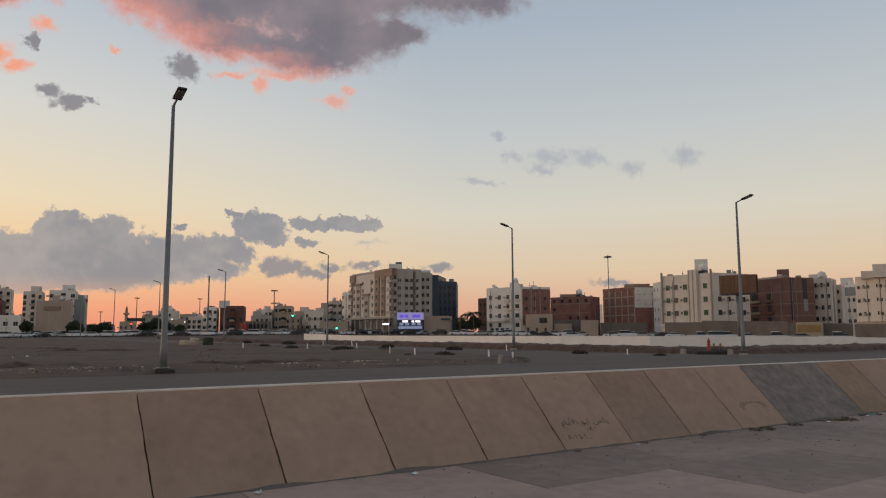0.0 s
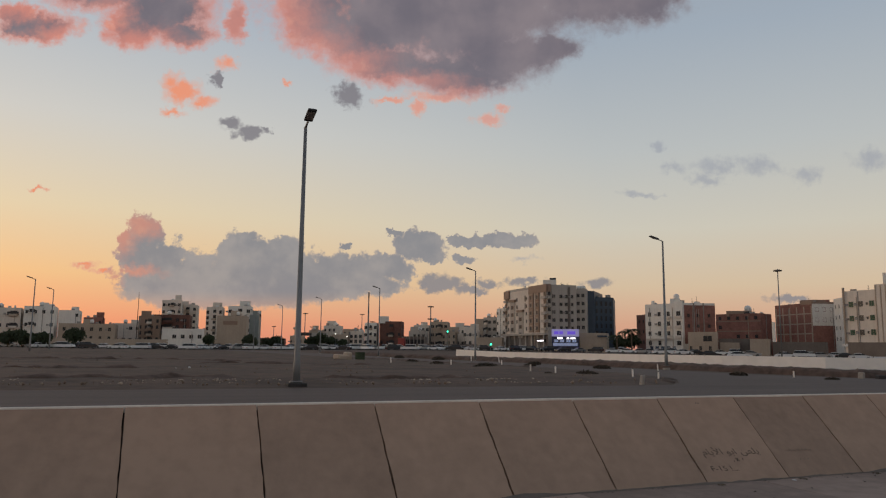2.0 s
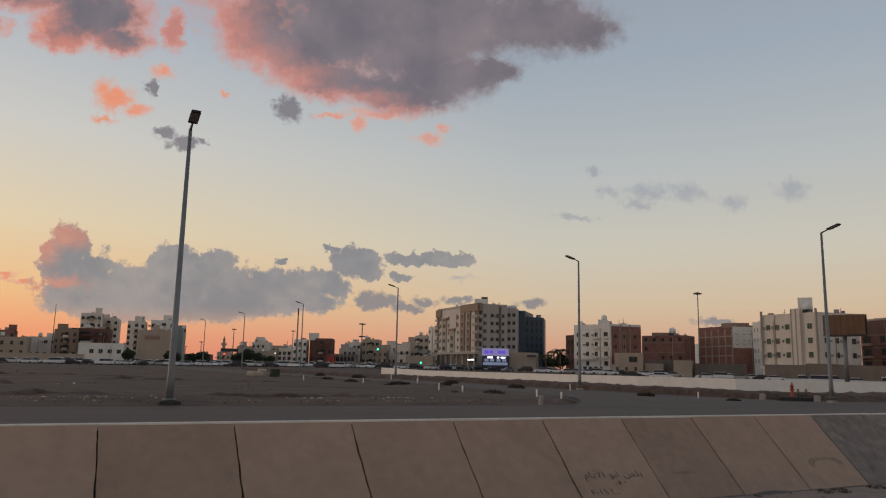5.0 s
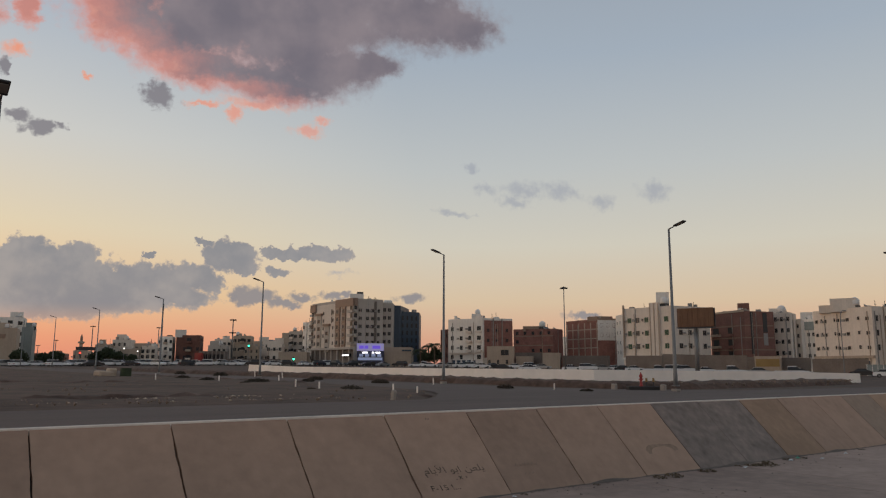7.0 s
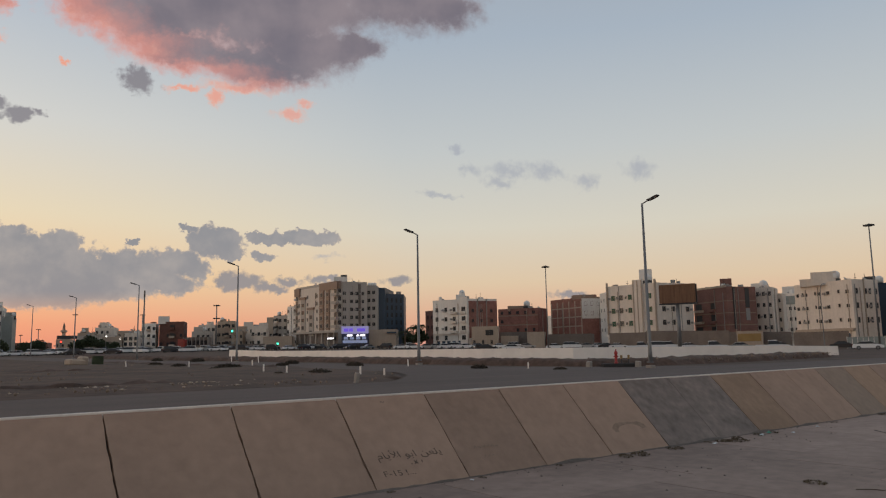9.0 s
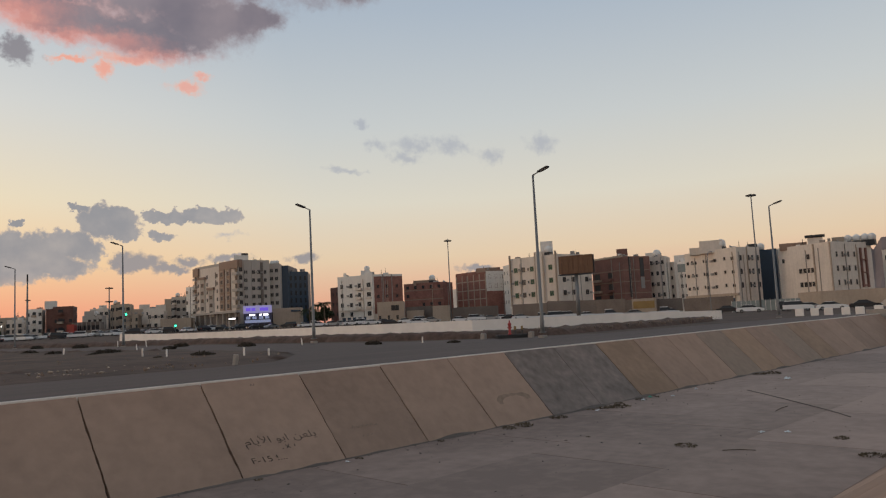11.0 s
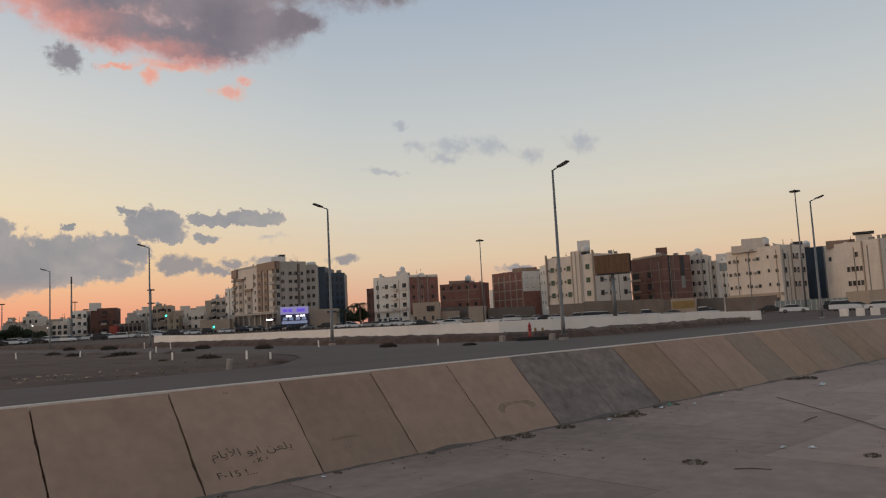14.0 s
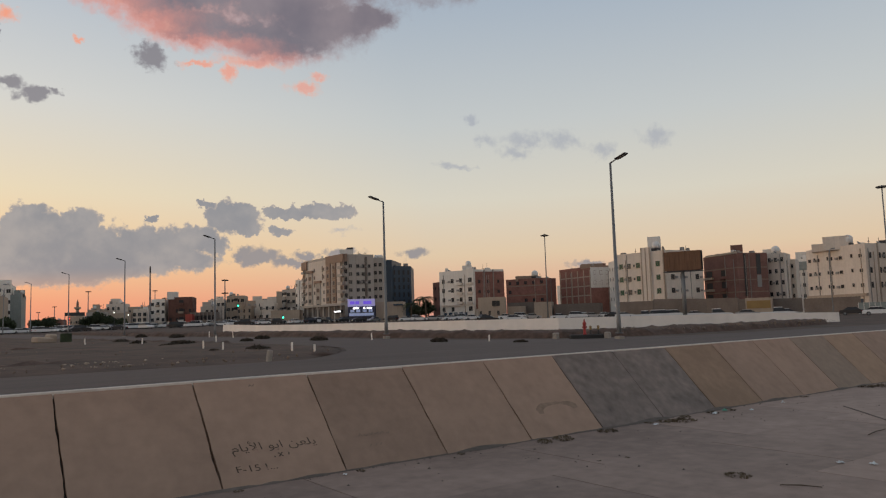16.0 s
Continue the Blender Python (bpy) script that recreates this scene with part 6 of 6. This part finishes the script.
# the joined letter forms stand in reading order from the left
lettering("\uFEE1\uFE8E\uFEF3\uFEF7\uFE8D \uFEEE\uFE91\uFE8D \uFEE6\uFECC\uFEE0\uFEF3", 15.98, 0.95, 0.4, -1.5, "hand-written black Arabic line on a tan slab")
lettering("F-15 !...", 15.95, 0.4, 0.33, -2, "hand-written F-15 in black on a tan slab")
scrawl([[(0, 0), (0.09, 0.1)], [(0.0, 0.1), (0.09, 0.0)], [(-0.12, 0.0), (-0.1, 0.015)], [(0.24, 0.02), (0.25, 0.08)]], M["ink"], "scrawl", "small black cross and dots on a tan slab", 17.05, 0.68, 1.0)
old = [[(u, rnd.uniform(-0.04, 0.04)), (u + 0.06, rnd.uniform(-0.04, 0.06)), (u + 0.1, rnd.uniform(-0.03, 0.1))] for u in (k * 0.16 for k in range(6))]
scrawl(old, M["ink_old"], "scrawl", "faded scrawled marks on a tan slab", J0 + 3.7, 0.95, 1.0)
scrawl([[(u, 0), (u + 0.05, 0.05)] for u in (0, 0.16, 0.3)], M["ink_old"], "scrawl", "faded scrawled marks on a tan slab", J0 + 3.9, 0.6, 1.0)
scrawl([[(0, 0), (0.03, 0.06), (0.07, 0)], [(0.1, 0.0), (0.13, 0.06)]], M["ink_old"], "scrawl", "small grey mark near the slab top", J0 + 1.35, 2.82, 1.0)
# dark sooty stain on one slab
bm = bmesh.new()
ring = [bm.verts.new((0.85 * math.cos(a) * (1 + 0.25 * noise.noise((a, 1, 0))), 0.36 * math.sin(a) * (1 + 0.3 * noise.noise((a * 2, 2, 0))), 0)) for a in (k * math.pi / 20 for k in range(22))]
ring2 = [bm.verts.new((0.62 * math.cos(a), 0.24 * math.sin(a) - 0.02, 0)) for a in (k * math.pi / 20 for k in range(21, -1, -1))]
for i in range(21):
    bm.faces.new((ring[i], ring[i + 1], ring2[20 - i], ring2[21 - i]))
sm = tagged(link_mesh("soot_stain", bm, mat("soot", (0.25, 0.175, 0.126), 0.9, spread=0.35, grain=7, stain=1.5)), "dark arched soot stain on a slab", "stain")
sm.matrix_basis = on_slope(J0 + 3 * 3 + 1.7, 0.9)

# silt along the foot of the slope
bm = bmesh.new()
prev = None
for i in range(420):
    x = -50 + i * 0.285
    w0 = 0.02 + 0.28 * max(0, noise.noise((x * 0.55, 0, 3))) + 0.5 * max(0, noise.noise((x * 0.16, 5, 3))) ** 1.5 + 0.08 * max(0, noise.noise((x * 2.5, 0, 6)))
    h = 0.008 + 0.09 * max(0, noise.noise((x * 0.55, 0, 3))) + 0.03 * abs(noise.noise((x * 2.9, 1, 4)))
    row = [bm.verts.new((x, TOE_Y + 0.07, TOE_Z + h + 0.03)), bm.verts.new((x, TOE_Y - w0 * 0.4, TOE_Z + h)), bm.verts.new((x, TOE_Y - w0, TOE_Z + 0.004))]
    if prev:
        for k in range(2):
            bm.faces.new((prev[k], row[k], row[k + 1], prev[k + 1]))
    prev = row
tagged(link_mesh("silt", bm, M["silt"], smooth=True), "dark silt washed along the foot of the slope", "silt", kind="stuff")

# sticks and a loose cable
for x, y, ln, turn in ((24.35, 7.93, 0.75, -60), (31.96, 9.82, 1.3, 5)):
    mk = tagged(link_mesh("stick", tube(bmesh.new(), [(-ln / 2, 0, 0.02), (0, 0.03, 0.03), (ln / 2, 0, 0.02)], [0.012, 0.015, 0.01], 6), M["bark"]), "thin dark stick lying on the floor", "stick")
    mk.matrix_basis = pose(x, y, TOE_Z + 0.012, 0, 0, turn)
wire = tagged(link_mesh("cable", tube(bmesh.new(), [(36.94, 13.1, TOE_Z + 0.03), (35.68, 11.83, TOE_Z + 0.03), (34.35, 10.54, TOE_Z + 0.03), (33.01, 9.26, TOE_Z + 0.03), (31.93, 8.24, TOE_Z + 0.03), (30.9, 7.4, TOE_Z + 0.03)], [0.013] * 6, 6), M["silt"]), "loose dark cable lying across the floor", "cable")


def rag(seed, size):
    rnd = random.Random(seed)
    bm = bmesh.new()
    n = 6
    g = [[bm.verts.new(((i / n - 0.5) * size + rnd.uniform(-0.2, 0.2) * size / n, (j / n - 0.5) * size * 0.7, 0.02 + abs(rnd.gauss(0, 0.28)) * size * (1 - abs(i / n - 0.5) - abs(j / n - 0.5)))) for i in range(n + 1)] for j in range(n + 1)]
    for a, b in zip(g, g[1:]):
        for i in range(n):
            bm.faces.new((a[i], a[i + 1], b[i + 1], b[i]))
    return bm


rnd = random.Random(77)
for i in range(16):
    x, y = rnd.uniform(-22, 24), rnd.uniform(34, 105)
    scrap = tagged(link_mesh("paper_scrap", rag(100 + i, rnd.uniform(0.18, 0.42)), M["litter"]), "crumpled pale paper scrap lying on bare earth", "litter", "paper scraps on the empty plain")
    scrap.matrix_basis = pose(x, y, level(x, y) - 0.01, 0, 0, rnd.uniform(0, 360))
for i, (x, y, size, key) in enumerate(((33.4, 15.52, 0.3, "litter_green"), (41.94, 13.35, 0.45, "litter"), (27.17, 8.53, 0.22, "litter"), (27.5, 7.96, 0.22, "litter"), (32.53, 15.32, 0.3, "litter"), (29.21, 15.21, 0.22, "litter"), (34.1, 14.91, 0.2, "litter"), (36.7, 15.22, 0.25, "litter"),
                                       (5.7, 15.52, 0.25, "litter"), (9.8, 15.42, 0.25, "litter"), (18.3, 15.52, 0.15, "litter"))):
    ob = tagged(link_mesh("plastic_bag", rag(i, size), M[key]), "crumpled plastic bag lying in the channel" if key == "litter" else "crumpled green plastic bag lying in the channel", "litter", "litter in the channel")
    ob.matrix_basis = pose(x, y, TOE_Z + 0.01, 0, 0, rnd.uniform(0, 360)) @ Matrix.Diagonal((0.75, 0.75, 0.6, 1))
weed = link_mesh("weed", tuft(rnd, 0.3, 0.12, 110, 0.05), M["weed"])
weed_me = weed.data
bpy.data.objects.remove(weed)
for x, y, s in ((24.4, 9.33, 0.75), (25.31, 15.42, 1.0), (24.6, 15.45, 0.7), (27.2, 15.45, 0.8), (30.47, 15.1, 1.1), (30.0, 15.4, 0.8), (44.62, 15.1, 1.3), (27.2, 6.52, 0.6), (24.4, 12.32, 0.2), (25.2, 5.22, 0.8), (32.7, 15.52, 0.7), (33.7, 15.52, 0.6), (31.3, 15.62, 0.6), (29.4, 15.62, 0.4), (44.0, 15.52, 0.9), (39.0, 15.62, 0.4), (15.8, 15.67, 0.3), (18.8, 15.67, 0.35), (21.8, 15.67, 0.35), (24.8, 15.67, 0.4), (23.6, 12.52, 0.15), (23.1, 12.82, 0.12)):
    ob = tagged(new("dry_weed", weed_me), "dry brown weed clump in the channel", "weed", "dry weeds in the channel")
    ob.matrix_basis = pose(x, y, TOE_Z + 0.01, 0, 0, rnd.uniform(0, 360)) @ Matrix.Diagonal((s * 1.3, s, s * 0.8, 1))

# crumbs of silt and gravel on the channel floor, thickest along the foot of the slope
rnd = random.Random(31)
bm = bmesh.new()
for _ in range(1500):
    x = rnd.uniform(8, 60)
    y = TOE_Y - 0.1 - 9.5 * rnd.random() ** (5 if rnd.random() < 0.75 else 1.2)
    if noise.noise((x * 0.5, y * 0.6, 12)) < -0.05:
        continue
    r = 0.008 + 0.035 * rnd.random() ** 4
    vs = [bm.verts.new((x + r * rnd.uniform(0.6, 1.6) * dx, y + r * rnd.uniform(0.6, 1.6) * dy, TOE_Z + 0.004 + r * dz)) for dx, dy, dz in ((1, 0, 0), (-0.5, 0.8, 0), (-0.5, -0.8, 0), (0, 0, 0.8))]
    for i, j, k in ((0, 1, 3), (1, 2, 3), (2, 0, 3)):
        bm.faces.new((vs[i], vs[j], vs[k]))
tagged(link_mesh("gravel", bm, M["silt"]), "dark crumbs of silt and gravel on the channel floor", "gravel", kind="stuff")
